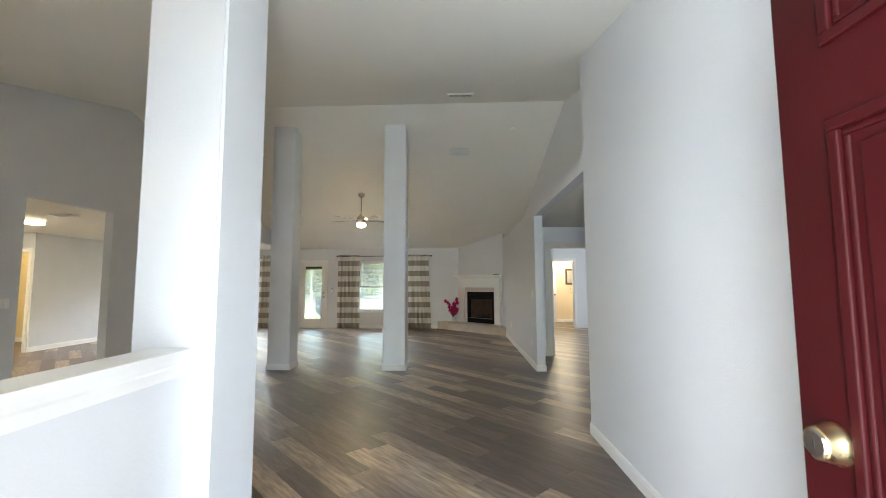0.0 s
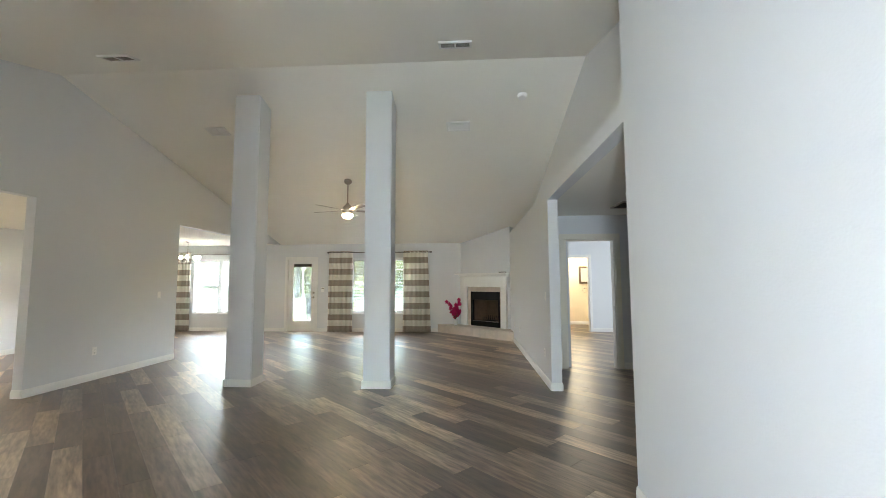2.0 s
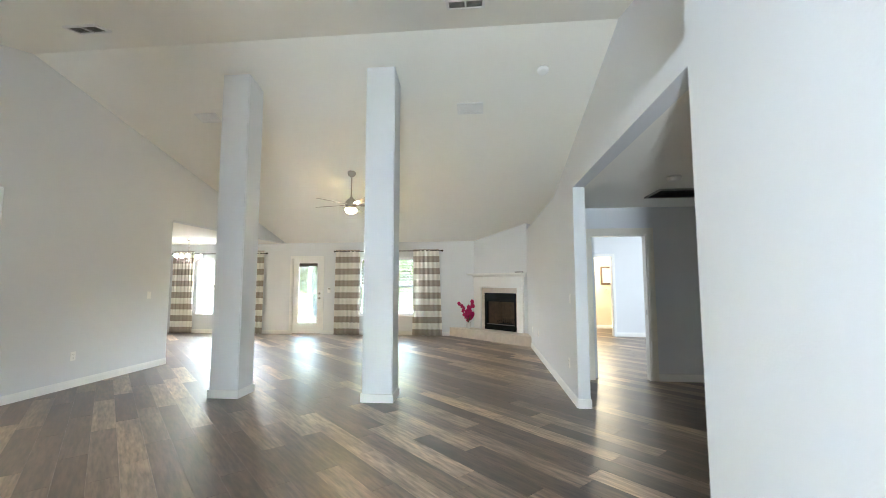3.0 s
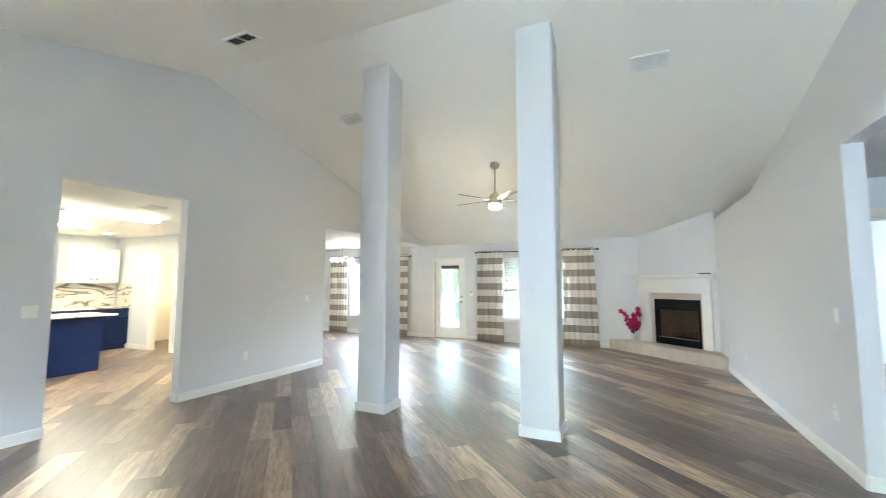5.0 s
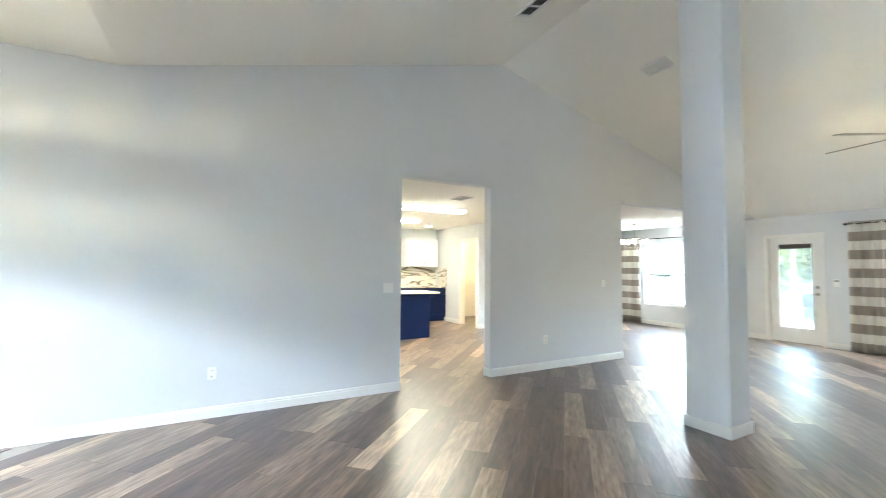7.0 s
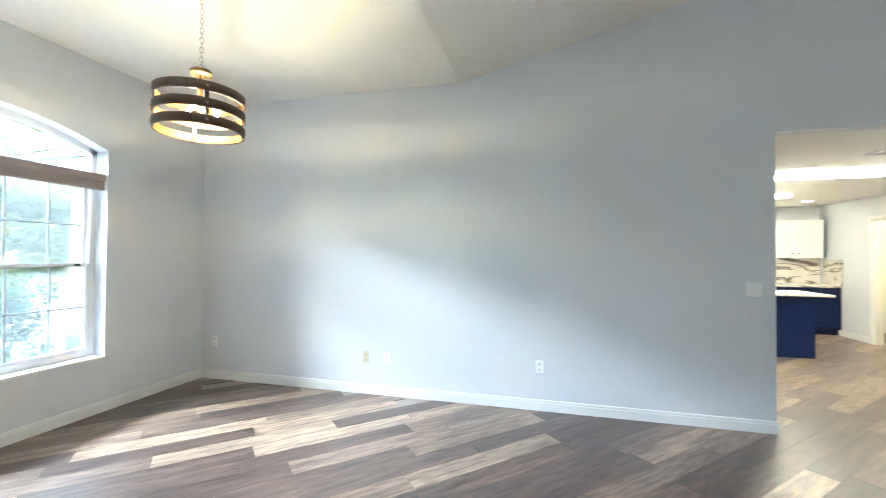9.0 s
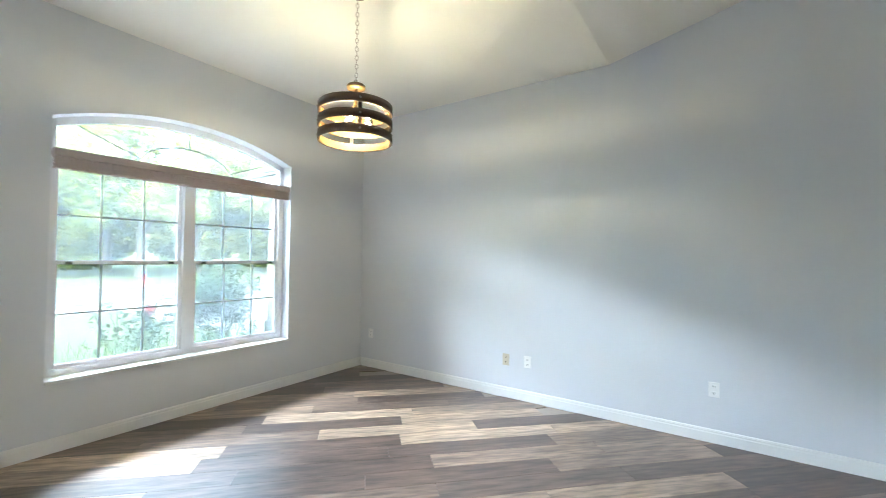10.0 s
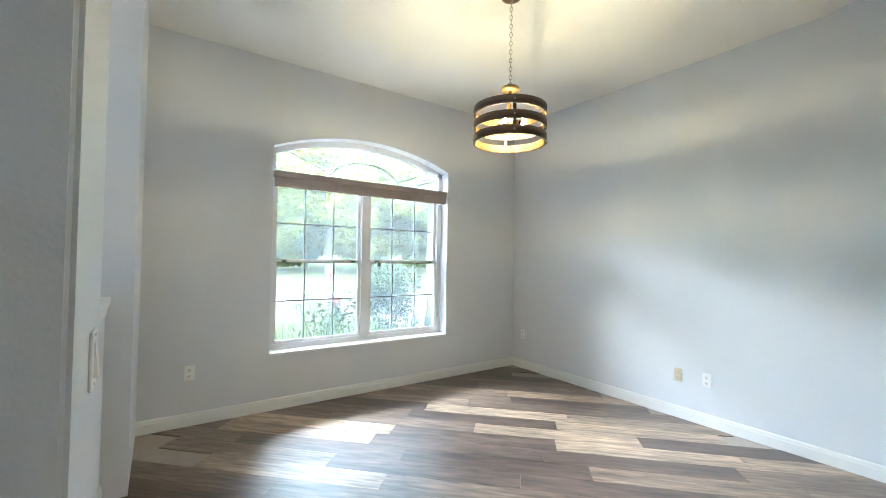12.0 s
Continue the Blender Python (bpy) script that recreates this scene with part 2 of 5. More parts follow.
def plank_material(name, island):
    """Vinyl planks: each one its own shade from charcoal brown to washed tan, with streaked grain."""
    m = bpy.data.materials.new(name)
    m.use_nodes = True
    n, l = m.node_tree.nodes, m.node_tree.links
    b = n["Principled BSDF"]
    pick = n.new("ShaderNodeNewGeometry" if island else "ShaderNodeObjectInfo")
    rnd = pick.outputs["Random Per Island" if island else "Random"]
    co, off, mp = n.new("ShaderNodeTexCoord"), n.new("ShaderNodeVectorMath"), n.new("ShaderNodeMapping")
    sc = n.new("ShaderNodeMath")
    sc.operation = "MULTIPLY"
    sc.inputs[1].default_value = 37.0
    l.new(rnd, sc.inputs[0])
    l.new(co.outputs["Object"], off.inputs[0]), l.new(sc.outputs[0], off.inputs[1])
    mp.inputs["Scale"].default_value = (1.2, 9.0, 1.0)
    l.new(off.outputs[0], mp.inputs[0])
    shade = n.new("ShaderNodeValToRGB")
    e = shade.color_ramp.elements
    e[0].position, e[0].color = 0.0, (0.080, 0.057, 0.046, 1)
    e[1].position, e[1].color = 1.0, (0.45, 0.350, 0.252, 1)
    for at, c in ((0.35, (0.120, 0.088, 0.070, 1)), (0.62, (0.180, 0.137, 0.106, 1)), (0.82, (0.29, 0.224, 0.164, 1))):
        e.new(at).color = c
    l.new(rnd, shade.inputs[0])
    grain, cloud, fine = n.new("ShaderNodeTexNoise"), n.new("ShaderNodeTexNoise"), n.new("ShaderNodeTexNoise")
    grain.inputs["Scale"].default_value, grain.inputs["Detail"].default_value = 4.5, 3
    cloud.inputs["Scale"].default_value, cloud.inputs["Detail"].default_value = 1.1, 3
    fine.inputs["Scale"].default_value, fine.inputs["Detail"].default_value = 12, 2
    for t in (grain, cloud, fine):
        l.new(mp.outputs[0], t.inputs["Vector"])
    gr = n.new("ShaderNodeValToRGB")
    gr.color_ramp.elements[0].position, gr.color_ramp.elements[0].color = 0.30, (0.50, 0.47, 0.45, 1)
    gr.color_ramp.elements[1].position, gr.color_ramp.elements[1].color = 0.68, (1.40, 1.35, 1.28, 1)
    l.new(grain.outputs[0], gr.inputs[0])
    cr = n.new("ShaderNodeValToRGB")
    cr.color_ramp.elements[0].position, cr.color_ramp.elements[0].color = 0.36, (0.70, 0.70, 0.71, 1)
    cr.color_ramp.elements[1].position, cr.color_ramp.elements[1].color = 0.64, (1.16, 1.13, 1.09, 1)
    l.new(cloud.outputs[0], cr.inputs[0])
    a, c = n.new("ShaderNodeMix"), n.new("ShaderNodeMix")
    for x in (a, c):
        x.data_type, x.blend_type = "RGBA", "MULTIPLY"
        x.inputs[0].default_value = 1.0
    l.new(shade.outputs[0], a.inputs[6]), l.new(gr.outputs[0], a.inputs[7])
    l.new(a.outputs[2], c.inputs[6]), l.new(cr.outputs[0], c.inputs[7])
    l.new(c.outputs[2], b.inputs["Base Color"])
    rr = n.new("ShaderNodeMapRange")
    rr.inputs[3].default_value, rr.inputs[4].default_value = 0.30, 0.46
    l.new(grain.outputs[0], rr.inputs[0]), l.new(rr.outputs[0], b.inputs["Roughness"])
    b.inputs["Coat Weight"].default_value, b.inputs["Coat Roughness"].default_value = 0.35, 0.38
    bp = n.new("ShaderNodeBump")
    bp.inputs["Strength"].default_value, bp.inputs["Distance"].default_value = 0.05, 0.004
    l.new(fine.outputs[0], bp.inputs["Height"]), l.new(bp.outputs[0], b.inputs["Normal"])
    return m


PLANK = plank_material("vinyl_plank", False)
PLANKREST = plank_material("vinyl_plank_rest", True)

# ---- building helpers ----


def mesh_object(name, bm, mat, parent=None):
    bmesh.ops.recalc_face_normals(bm, faces=bm.faces)
    me = bpy.data.meshes.new(name)
    bm.to_mesh(me)
    bm.free()
    for m in (mat if isinstance(mat, (list, tuple)) else [mat]):
        me.materials.append(m)
    ob = new(name, me)
    ob.parent = parent
    return ob


def part(name, bm, mat, parent, label=""):
    return tagged(mesh_object(name, bm, mat, parent), label)


def thing(name, m, label, category, group=""):
    ob = tagged(new(name), label, category, group)
    ob.empty_display_size = 0.1
    ob.matrix_world = m
    return ob


def structure(name, bm, mat, label, category="wall"):
    return tagged(mesh_object(name, bm, mat), label, category, kind="structure")


def box(bm, x0, x1, y0, y1, z0, z1, bevel=0.0):
    vs = [bm.verts.new((x, y, z)) for z in (z0, z1) for y in (y0, y1) for x in (x0, x1)]
    fs = [bm.faces.new([vs[i] for i in q]) for q in ((0, 2, 3, 1), (4, 5, 7, 6), (0, 1, 5, 4), (2, 6, 7, 3), (0, 4, 6, 2), (1, 3, 7, 5))]
    if bevel:
        bmesh.ops.bevel(bm, geom=list({e for f in fs for e in f.edges}), offset=bevel, segments=2, affect="EDGES", profile=0.5)
    return bm


def boxed(*dims, bevel=0.0):
    return box(bmesh.new(), *dims, bevel=bevel)


def prism(bm, axis, a0, a1, poly):
    """A polygon of (along, up) points, pushed from a0 to a1 across the axis 'x', 'y' or 'z'."""
    def at(a, s, z):
        return {"x": (a, s, z), "y": (s, a, z), "z": (s, z, a)}[axis]
    lo = [bm.verts.new(at(a0, *p)) for p in poly]
    hi = [bm.verts.new(at(a1, *p)) for p in poly]
    bm.faces.new(lo), bm.faces.new(hi[::-1])
    for i in range(len(poly)):
        j = (i + 1) % len(poly)
        bm.faces.new((lo[i], hi[i], hi[j], lo[j]))
    return bm


def strip(bm, axis, a0, a1, s0, s1, bottom, top):
    """One upright slice of a wall; bottom and top are heights or functions of the way along."""
    b = bottom if callable(bottom) else (lambda s: bottom)
    t = top if callable(top) else (lambda s: top)
    return prism(bm, axis, a0, a1, [(s0, b(s0)), (s1, b(s1)), (s1, t(s1)), (s0, t(s0))])


def tube(bm, points, r, sides=8, r1=None):
    rings, pts = [], [Vector(p) for p in points]
    for i, p in enumerate(pts):
        d = (pts[min(i + 1, len(pts) - 1)] - pts[max(i - 1, 0)]).normalized()
        u = d.cross(Vector((0, 0, 1)) if abs(d.z) < 0.9 else Vector((1, 0, 0))).normalized()
        v = d.cross(u)
        rad = r if r1 is None else r + (r1 - r) * i / (len(pts) - 1)
        rings.append([bm.verts.new(p + (u * math.cos(k * math.tau / sides) + v * math.sin(k * math.tau / sides)) * rad) for k in range(sides)])
    for a, b in zip(rings, rings[1:]):
        for k in range(sides):
            bm.faces.new((a[k], a[(k + 1) % sides], b[(k + 1) % sides], b[k]))
    bm.faces.new(rings[0][::-1]), bm.faces.new(rings[-1])
    return bm


def lathe(bm, profile, sides=24, centre=(0, 0, 0), closed=False):
    """(radius, height) points turned about the upright axis."""
    cx, cy, cz = centre
    rings = [[bm.verts.new((cx + r * math.cos(k * math.tau / sides), cy + r * math.sin(k * math.tau / sides), cz + z)) for k in range(sides)] for r, z in profile]
    pairs = list(zip(rings, rings[1:])) + ([(rings[-1], rings[0])] if closed else [])
    for a, b in pairs:
        for k in range(sides):
            bm.faces.new((a[k], a[(k + 1) % sides], b[(k + 1) % sides], b[k]))
    if not closed:
        bm.faces.new(rings[0][::-1]), bm.faces.new(rings[-1])
    return bm


def smooth(ob):
    for p in ob.data.polygons:
        p.use_smooth = True
    return ob


def clip(poly, nx, ny, d):
    """The part of a flat polygon on the near side of a line."""
    out = []
    for i, p in enumerate(poly):
        q = poly[(i + 1) % len(poly)]
        a, b = p[0] * nx + p[1] * ny - d, q[0] * nx + q[1] * ny - d
        if a <= 0:
            out.append(p)
        if (a < 0 < b) or (b < 0 < a):
            k = a / (a - b)
            out.append((p[0] + (q[0] - p[0]) * k, p[1] + (q[1] - p[1]) * k))
    return out


# ---- the plan, in metres ----
XL, XR = -5.355, 1.03          # left wall of living and dining; right wall of entry and hall
YF, YE, YB = -0.62, 0.29, 12.87   # dining window wall, entry door wall, back wall
RIDGE_Y, RIDGE_Z, FLAT_Y, FLAT_Z, LOW = 6.42, 4.11, 2.39, 3.10, 2.44
SHELF_Z, XU = 2.59, 1.44      # plant shelf over the hall, upper wall behind it
FRONT_SLOPE, REAR_SLOPE = (RIDGE_Z - FLAT_Z) / (RIDGE_Y - FLAT_Y), 0.257


def ceiling_z(y):
    if y < FLAT_Y:
        return FLAT_Z
    return FLAT_Z + FRONT_SLOPE * (y - FLAT_Y) if y < RIDGE_Y else RIDGE_Z - REAR_SLOPE * (y - RIDGE_Y)


def gable(bm, axis, a0, a1, s0, s1, bottom):
    """A wall that runs along y up to the vaulted ceiling."""
    cuts = sorted({s0, s1, *[c for c in (FLAT_Y, RIDGE_Y) if s0 < c < s1]})
    for c0, c1 in zip(cuts, cuts[1:]):
        strip(bm, axis, a0, a1, c0, c1, bottom, ceiling_z)



# ---- walls ----
bm = bmesh.new()
gable(bm, "x", XL - 0.13, XL, YF, 5.01, -0.05)
gable(bm, "x", XL - 0.13, XL, 5.01, 6.245, LOW)
gable(bm, "x", XL - 0.13, XL, 6.245, 8.765, -0.05)
gable(bm, "x", XL - 0.13, XL, 8.765, YB, LOW)
wall_left = structure("wall_west", bm, WALL, "pale blue-gray painted vaulted wall with two openings")

ARCH_L, ARCH_R, ARCH_SPRING, ARCH_TOP, SILL_Z = -4.285, -2.39, 2.335, 2.525, 0.495


def arch_z(x, drop=0.0):
    half, mid = (ARCH_R - ARCH_L) / 2, (ARCH_L + ARCH_R) / 2
    rise = ARCH_TOP - ARCH_SPRING
    rad = (half * half + rise * rise) / (2 * rise)
    return ARCH_TOP - rad + math.sqrt(max(0.0, rad * rad - (x - mid) ** 2)) - drop


bm = bmesh.new()
strip(bm, "y", YF - 0.2, YF, XL - 0.13, ARCH_L, -0.4, FLAT_Z)
strip(bm, "y", YF - 0.2, YF, ARCH_R, -1.47, -0.4, FLAT_Z)
strip(bm, "y", YF - 0.2, YF, ARCH_L, ARCH_R, -0.4, SILL_Z - 0.02)
N = 28
for i in range(N):
    a, b = ARCH_L + (ARCH_R - ARCH_L) * i / N, ARCH_L + (ARCH_R - ARCH_L) * (i + 1) / N
    strip(bm, "y", YF - 0.2, YF, a, b, arch_z, FLAT_Z)
wall_front = structure("wall_south", bm, WALL, "gray painted dining room wall around an arched window")

bm = bmesh.new()
strip(bm, "x", -1.47, -1.30, YF - 0.2, YE, -0.05, FLAT_Z)
strip(bm, "y", YE - 0.16, YE, -1.30, -0.49, -0.05, FLAT_Z)
strip(bm, "y", YE - 0.16, YE, 0.50, XR + 0.13, -0.05, FLAT_Z)
strip(bm, "y", YE - 0.16, YE, -0.49, 0.50, 2.07, FLAT_Z)
wall_entry = structure("wall_entry", bm, WALL, "light gray painted wall around the front doorway")

bm = bmesh.new()
gable(bm, "x", XR, XR + 0.41, YE, 4.295, -0.05)
wall_foyer = structure("wall_foyer", bm, WALL, "light gray painted tall entry wall with soft sheen")

bm = bmesh.new()
strip(bm, "x", XR, XR + 0.13, 6.90, 11.78, -0.05, SHELF_Z)
strip(bm, "x", XR, XR + 0.13, 4.295, 6.90, LOW, SHELF_Z)
wall_hall = structure("wall_hall", bm, WALL, "pale gray painted hall wall under a plant shelf")
bm = bmesh.new()
gable(bm, "x", XU, XU + 0.13, 4.295, YB + 0.2, SHELF_Z)
box(bm, XR + 0.13, XU, 4.295, YB, SHELF_Z - 0.06, SHELF_Z - 0.002)
wall_upper = structure("wall_upper_east", bm, WALL, "pale gray painted upper wall set back behind a plant shelf")

# back wall with openings for the patio door and two windows
DOOR_X0, DOOR_X1, DOOR_Z = -5.14, -4.31, 2.035
WIN_X0, WIN_X1, WIN_Z0, WIN_Z1 = -3.33, -1.56, 0.50, 2.06
NOOK_X0, NOOK_X1 = -7.90, -6.42
XN = -8.93
bm = bmesh.new()
for x0, x1, z0, z1 in ((XN - 0.13, NOOK_X0, -0.3, LOW + 0.1), (NOOK_X0, NOOK_X1, -0.3, WIN_Z0), (NOOK_X0, NOOK_X1, WIN_Z1, LOW + 0.1), (NOOK_X1, DOOR_X0, -0.3, LOW + 0.1),
                       (DOOR_X0, DOOR_X1, DOOR_Z, LOW + 0.1), (DOOR_X1, WIN_X0, -0.3, LOW + 0.1), (WIN_X0, WIN_X1, -0.3, WIN_Z0), (WIN_X0, WIN_X1, WIN_Z1, LOW + 0.1), (WIN_X1, XU + 0.13, -0.3, LOW + 0.1)):
    strip(bm, "y", YB, YB + 0.2, x0, x1, z0, z1)
wall_back = structure("wall_north", bm, WALL, "pale gray painted back wall with patio door and windows")

# angled chimney wall in the corner
FP0, FP1 = Vector((-0.21, 12.87)), Vector((1.03, 11.72))
FP_LEN, FP_TURN = (FP1 - FP0).length, math.degrees(math.atan2(FP1.y - FP0.y, FP1.x - FP0.x))
FP_POSE = pose(FP0.x, FP0.y, 0, 0, 0, FP_TURN)


def chimney_top(s):
    return ceiling_z(FP0.y + (FP1.y - FP0.y) * s / FP_LEN) + 0.03


bm = bmesh.new()
BOX0, BOX1, BOXZ0, BOXZ1 = 0.38, 1.37, 0.215, 1.115
strip(bm, "y", 0, 0.12, 0, BOX0, -0.05, chimney_top)
strip(bm, "y", 0, 0.12, BOX1, FP_LEN, -0.05, chimney_top)
strip(bm, "y", 0, 0.12, BOX0, BOX1, BOXZ1, chimney_top)
strip(bm, "y", 0, 0.12, BOX0, BOX1, -0.05, BOXZ0)
bm.transform(FP_POSE)
gable(bm, "x", FP1.x, FP1.x + 0.1, FP1.y + 0.06, YB, SHELF_Z)
wall_chimney = structure("wall_chimney", bm, WALL, "pale gray painted angled corner chimney wall")

# hall, bedroom and bathroom beyond
HB, BED_X0, BED_X1 = 8.25, 1.555, 2.335
bm = bmesh.new()
strip(bm, "y", HB, HB + 0.12, XR + 0.13, BED_X0, -0.05, LOW)
strip(bm, "y", HB, HB + 0.12, BED_X1, 6.4, -0.05, LOW)
strip(bm, "y", HB, HB + 0.12, BED_X0, BED_X1, 2.05, LOW)
structure("wall_hall_end", bm, WALL, "gray painted hall end wall with a bedroom doorway")
# added out of view; a narrower hall bounces more light
structure("wall_hall_bounce", boxed(3.8, 3.9, 4.295, HB, -0.05, LOW), WALL, "unseen gray wall added to bounce light in the hall")
structure("wall_hall_south", boxed(XR + 0.41, 6.4, 4.17, 4.295, -0.05, LOW), WALL, "plain gray wall closing the hall")
structure("wall_hall_east", boxed(6.4, 6.53, 4.17, 16.2, -0.05, 2.75), WALL, "plain gray wall closing the hall and bedroom")
BATH_X0, BATH_X1, BW = 2.62, 3.345, 13.1
bm = bmesh.new()
strip(bm, "y", BW, BW + 0.12, XU + 0.13, BATH_X0, -0.05, 2.74)
strip(bm, "y", BW, BW + 0.12, BATH_X1, 6.4, -0.05, 2.74)
strip(bm, "y", BW, BW + 0.12, BATH_X0, BATH_X1, 2.05, 2.74)
structure("wall_bedroom", bm, WALL, "pale blue-gray painted bedroom wall with a bathroom doorway")
bm = bmesh.new()
box(bm, XU + 0.003, XU + 0.13, HB + 0.12, BW, -0.05, 2.58)
box(bm, XU + 0.131, XU + 0.2, HB + 0.12, BW, -0.05, 2.739)
box(bm, XU + 0.201, 6.399, HB + 0.121, HB + 0.2, LOW + 0.002, 2.739)
structure("wall_bedroom_west", bm, WALL, "plain blue-gray bedroom side wall")
bm = bmesh.new()
box(bm, 1.9, 5.2, 15.0, 15.12, -0.05, LOW)
box(bm, 1.78, 1.9, BW + 0.12, 15.12, -0.05, LOW)
box(bm, 5.2, 5.32, BW + 0.12, 15.12, -0.05, LOW)
structure("wall_bathroom", bm, BATHWALL, "warm cream painted bathroom walls")

# kitchen and breakfast nook
YK, XK = 8.42, -11.1
PAN_X0, PAN_X1 = -9.75, -9.04
bm = bmesh.new()
strip(bm, "y", YK, YK + 0.12, XK, PAN_X0, -0.05, LOW)
strip(bm, "y", YK, YK + 0.12, PAN_X1, XN, -0.05, LOW)
strip(bm, "y", YK, YK + 0.12, PAN_X0, PAN_X1, 2.05, LOW)
structure("wall_pantry", bm, WALL, "pale gray kitchen wall with the pantry doorway")
structure("wall_nook", boxed(XN - 0.13, XN, YK + 0.12, YB, -0.05, LOW), WALL, "pale gray breakfast nook side wall")
structure("wall_kitchen_west", boxed(XK - 0.13, XK, 2.9, 10.2, -0.05, LOW), WALL, "pale gray kitchen wall behind the cabinets")
structure("wall_kitchen_south", boxed(XK, XL - 0.13, 2.9, 3.03, -0.05, LOW), WALL, "plain wall closing the kitchen")
bm = bmesh.new()
box(bm, XK, XN - 0.13, 9.9, 10.02, -0.05, LOW)
structure("wall_pantry_back", bm, PANTRYWALL, "pantry back wall with the lamp's yellow in its colour")

# ---- ceilings ----
bm = bmesh.new()
strip(bm, "x", XL - 0.13, XU + 0.13, YF - 0.2, FLAT_Y, FLAT_Z, FLAT_Z + 0.15)
strip(bm, "x", XL - 0.13, XU + 0.13, FLAT_Y, RIDGE_Y, ceiling_z, lambda y: ceiling_z(y) + 0.15)
strip(bm, "x", XL - 0.13, XU + 0.13, RIDGE_Y, YB + 0.2, lambda y: RIDGE_Z - REAR_SLOPE * (y - RIDGE_Y), lambda y: RIDGE_Z - REAR_SLOPE * (y - RIDGE_Y) + 0.15)
structure("ceiling", bm, CEIL, "off-white textured vaulted ceiling with a ridge", "ceiling")
structure("ceiling_hall", boxed(XR + 0.13, 6.5, 4.17, HB + 0.12, LOW, LOW + 0.085), CEIL, "flat off-white textured hall ceiling", "ceiling")
structure("ceiling_bedroom", boxed(XU + 0.003, 6.5, HB + 0.12, BW + 0.12, 2.74, 2.85), CEIL, "flat off-white bedroom ceiling", "ceiling")
structure("ceiling_bathroom", boxed(1.8, 5.3, BW + 0.12, 15.1, LOW, LOW + 0.1), CEIL, "flat bathroom ceiling", "ceiling")
structure("ceiling_kitchen", boxed(XK - 0.13, XL - 0.132, 2.9, YB, LOW, LOW + 0.1), CEIL, "flat off-white kitchen and nook ceiling", "ceiling")

# ---- columns, half wall ----


def column(name, x0, x1, y0, y1, label):
    t = thing(name, pose(0, 0, 0), label, "column", "square drywall columns")
    bm = bmesh.new()
    prism(bm, "x", x0, x1, [(y0, 0), (y1, 0), (y1, ceiling_z(y1) + 0.01), (y0, ceiling_z(y0) + 0.01)])
    bmesh.ops.bevel(bm, geom=[e for e in bm.edges if abs(e.verts[0].co.z - e.verts[1].co.z) > 1], offset=0.012, segments=3, affect="EDGES")
    part("shaft", bm, WALL, t)
    bm = bmesh.new()
    k = 0.013
    for dims in ((x0 - k, x1 + k, y0 - k, y0), (x0 - k, x1 + k, y1, y1 + k), (x0 - k, x0, y0, y1), (x1, x1 + k, y0, y1)):
        box(bm, *dims, 0, 0.095)
    part("base_trim", bm, TRIM, t, "white painted base trim")
    return t


column("column", -3.25, -2.89, 6.90, 7.23, "tall square drywall column beside the nook side")
column("column", -1.39, -1.035, 6.90, 7.24, "tall square drywall column before the fireplace room")
column("column", -1.477, -1.135, 2.00, 2.36, "square drywall column at the end of the half wall")

CAP_Z = 1.117
half_wall = tagged(mesh_object("half_wall", boxed(-1.345, -1.235, YE, 2.0, -0.05, CAP_Z - 0.03), WALL), "low gray painted half wall between entry and dining", "half wall", kind="structure")
bm = bmesh.new()
prism(bm, "y", YE, 1.999, [(-1.37, CAP_Z - 0.028), (-1.37, CAP_Z), (-1.21, CAP_Z), (-1.21, CAP_Z - 0.028)])
part("cap_board", bm, TRIM, half_wall, "glossy white cap board")
for side, name in ((1, "cap_moulding"), (-1, "cap_moulding")):
    bm = bmesh.new()
    xs = -1.235 if side > 0 else -1.345
    prof = [(0, -0.10), (0.006 * side, -0.10), (0.008 * side, -0.085), (0.010 * side, -0.062), (0.018 * side, -0.050), (0.019 * side, -0.040), (0.021 * side, -0.028), (0, -0.028)]
    prism(bm, "y", YE, 1.999, [(xs + a, CAP_Z + z) for a, z in prof])
    part(name, bm, TRIM, half_wall, "white stepped moulding under the cap")


def baseboard(x0, y0, x1, y1, side, h=0.10, mat=None):
    """A moulded skirting along the line from (x0, y0) to (x1, y1); side is its outward normal."""
    d = Vector((x1 - x0, y1 - y0, 0))
    nrm = Vector((side[0], side[1], 0)).normalized()
    bm = bmesh.new()
    prof = [(0, 0), (0.014, 0), (0.014, h - 0.03), (0.011, h - 0.022), (0.011, h - 0.012), (0.007, h - 0.002), (0.003, h), (0, h)]
    a = [bm.verts.new(Vector((x0, y0, z)) + nrm * o) for o, z in prof]
    b = [bm.verts.new(Vector((x0, y0, z)) + d + nrm * o) for o, z in prof]
    for i in range(len(prof)):
        j = (i + 1) % len(prof)
        bm.faces.new((a[i], b[i], b[j], a[j]))
    bm.faces.new(a[::-1]), bm.faces.new(b)
    return tagged(mesh_object("baseboard", bm, mat or TRIM), "white painted moulded baseboard along the wall", "baseboard", kind="structure")


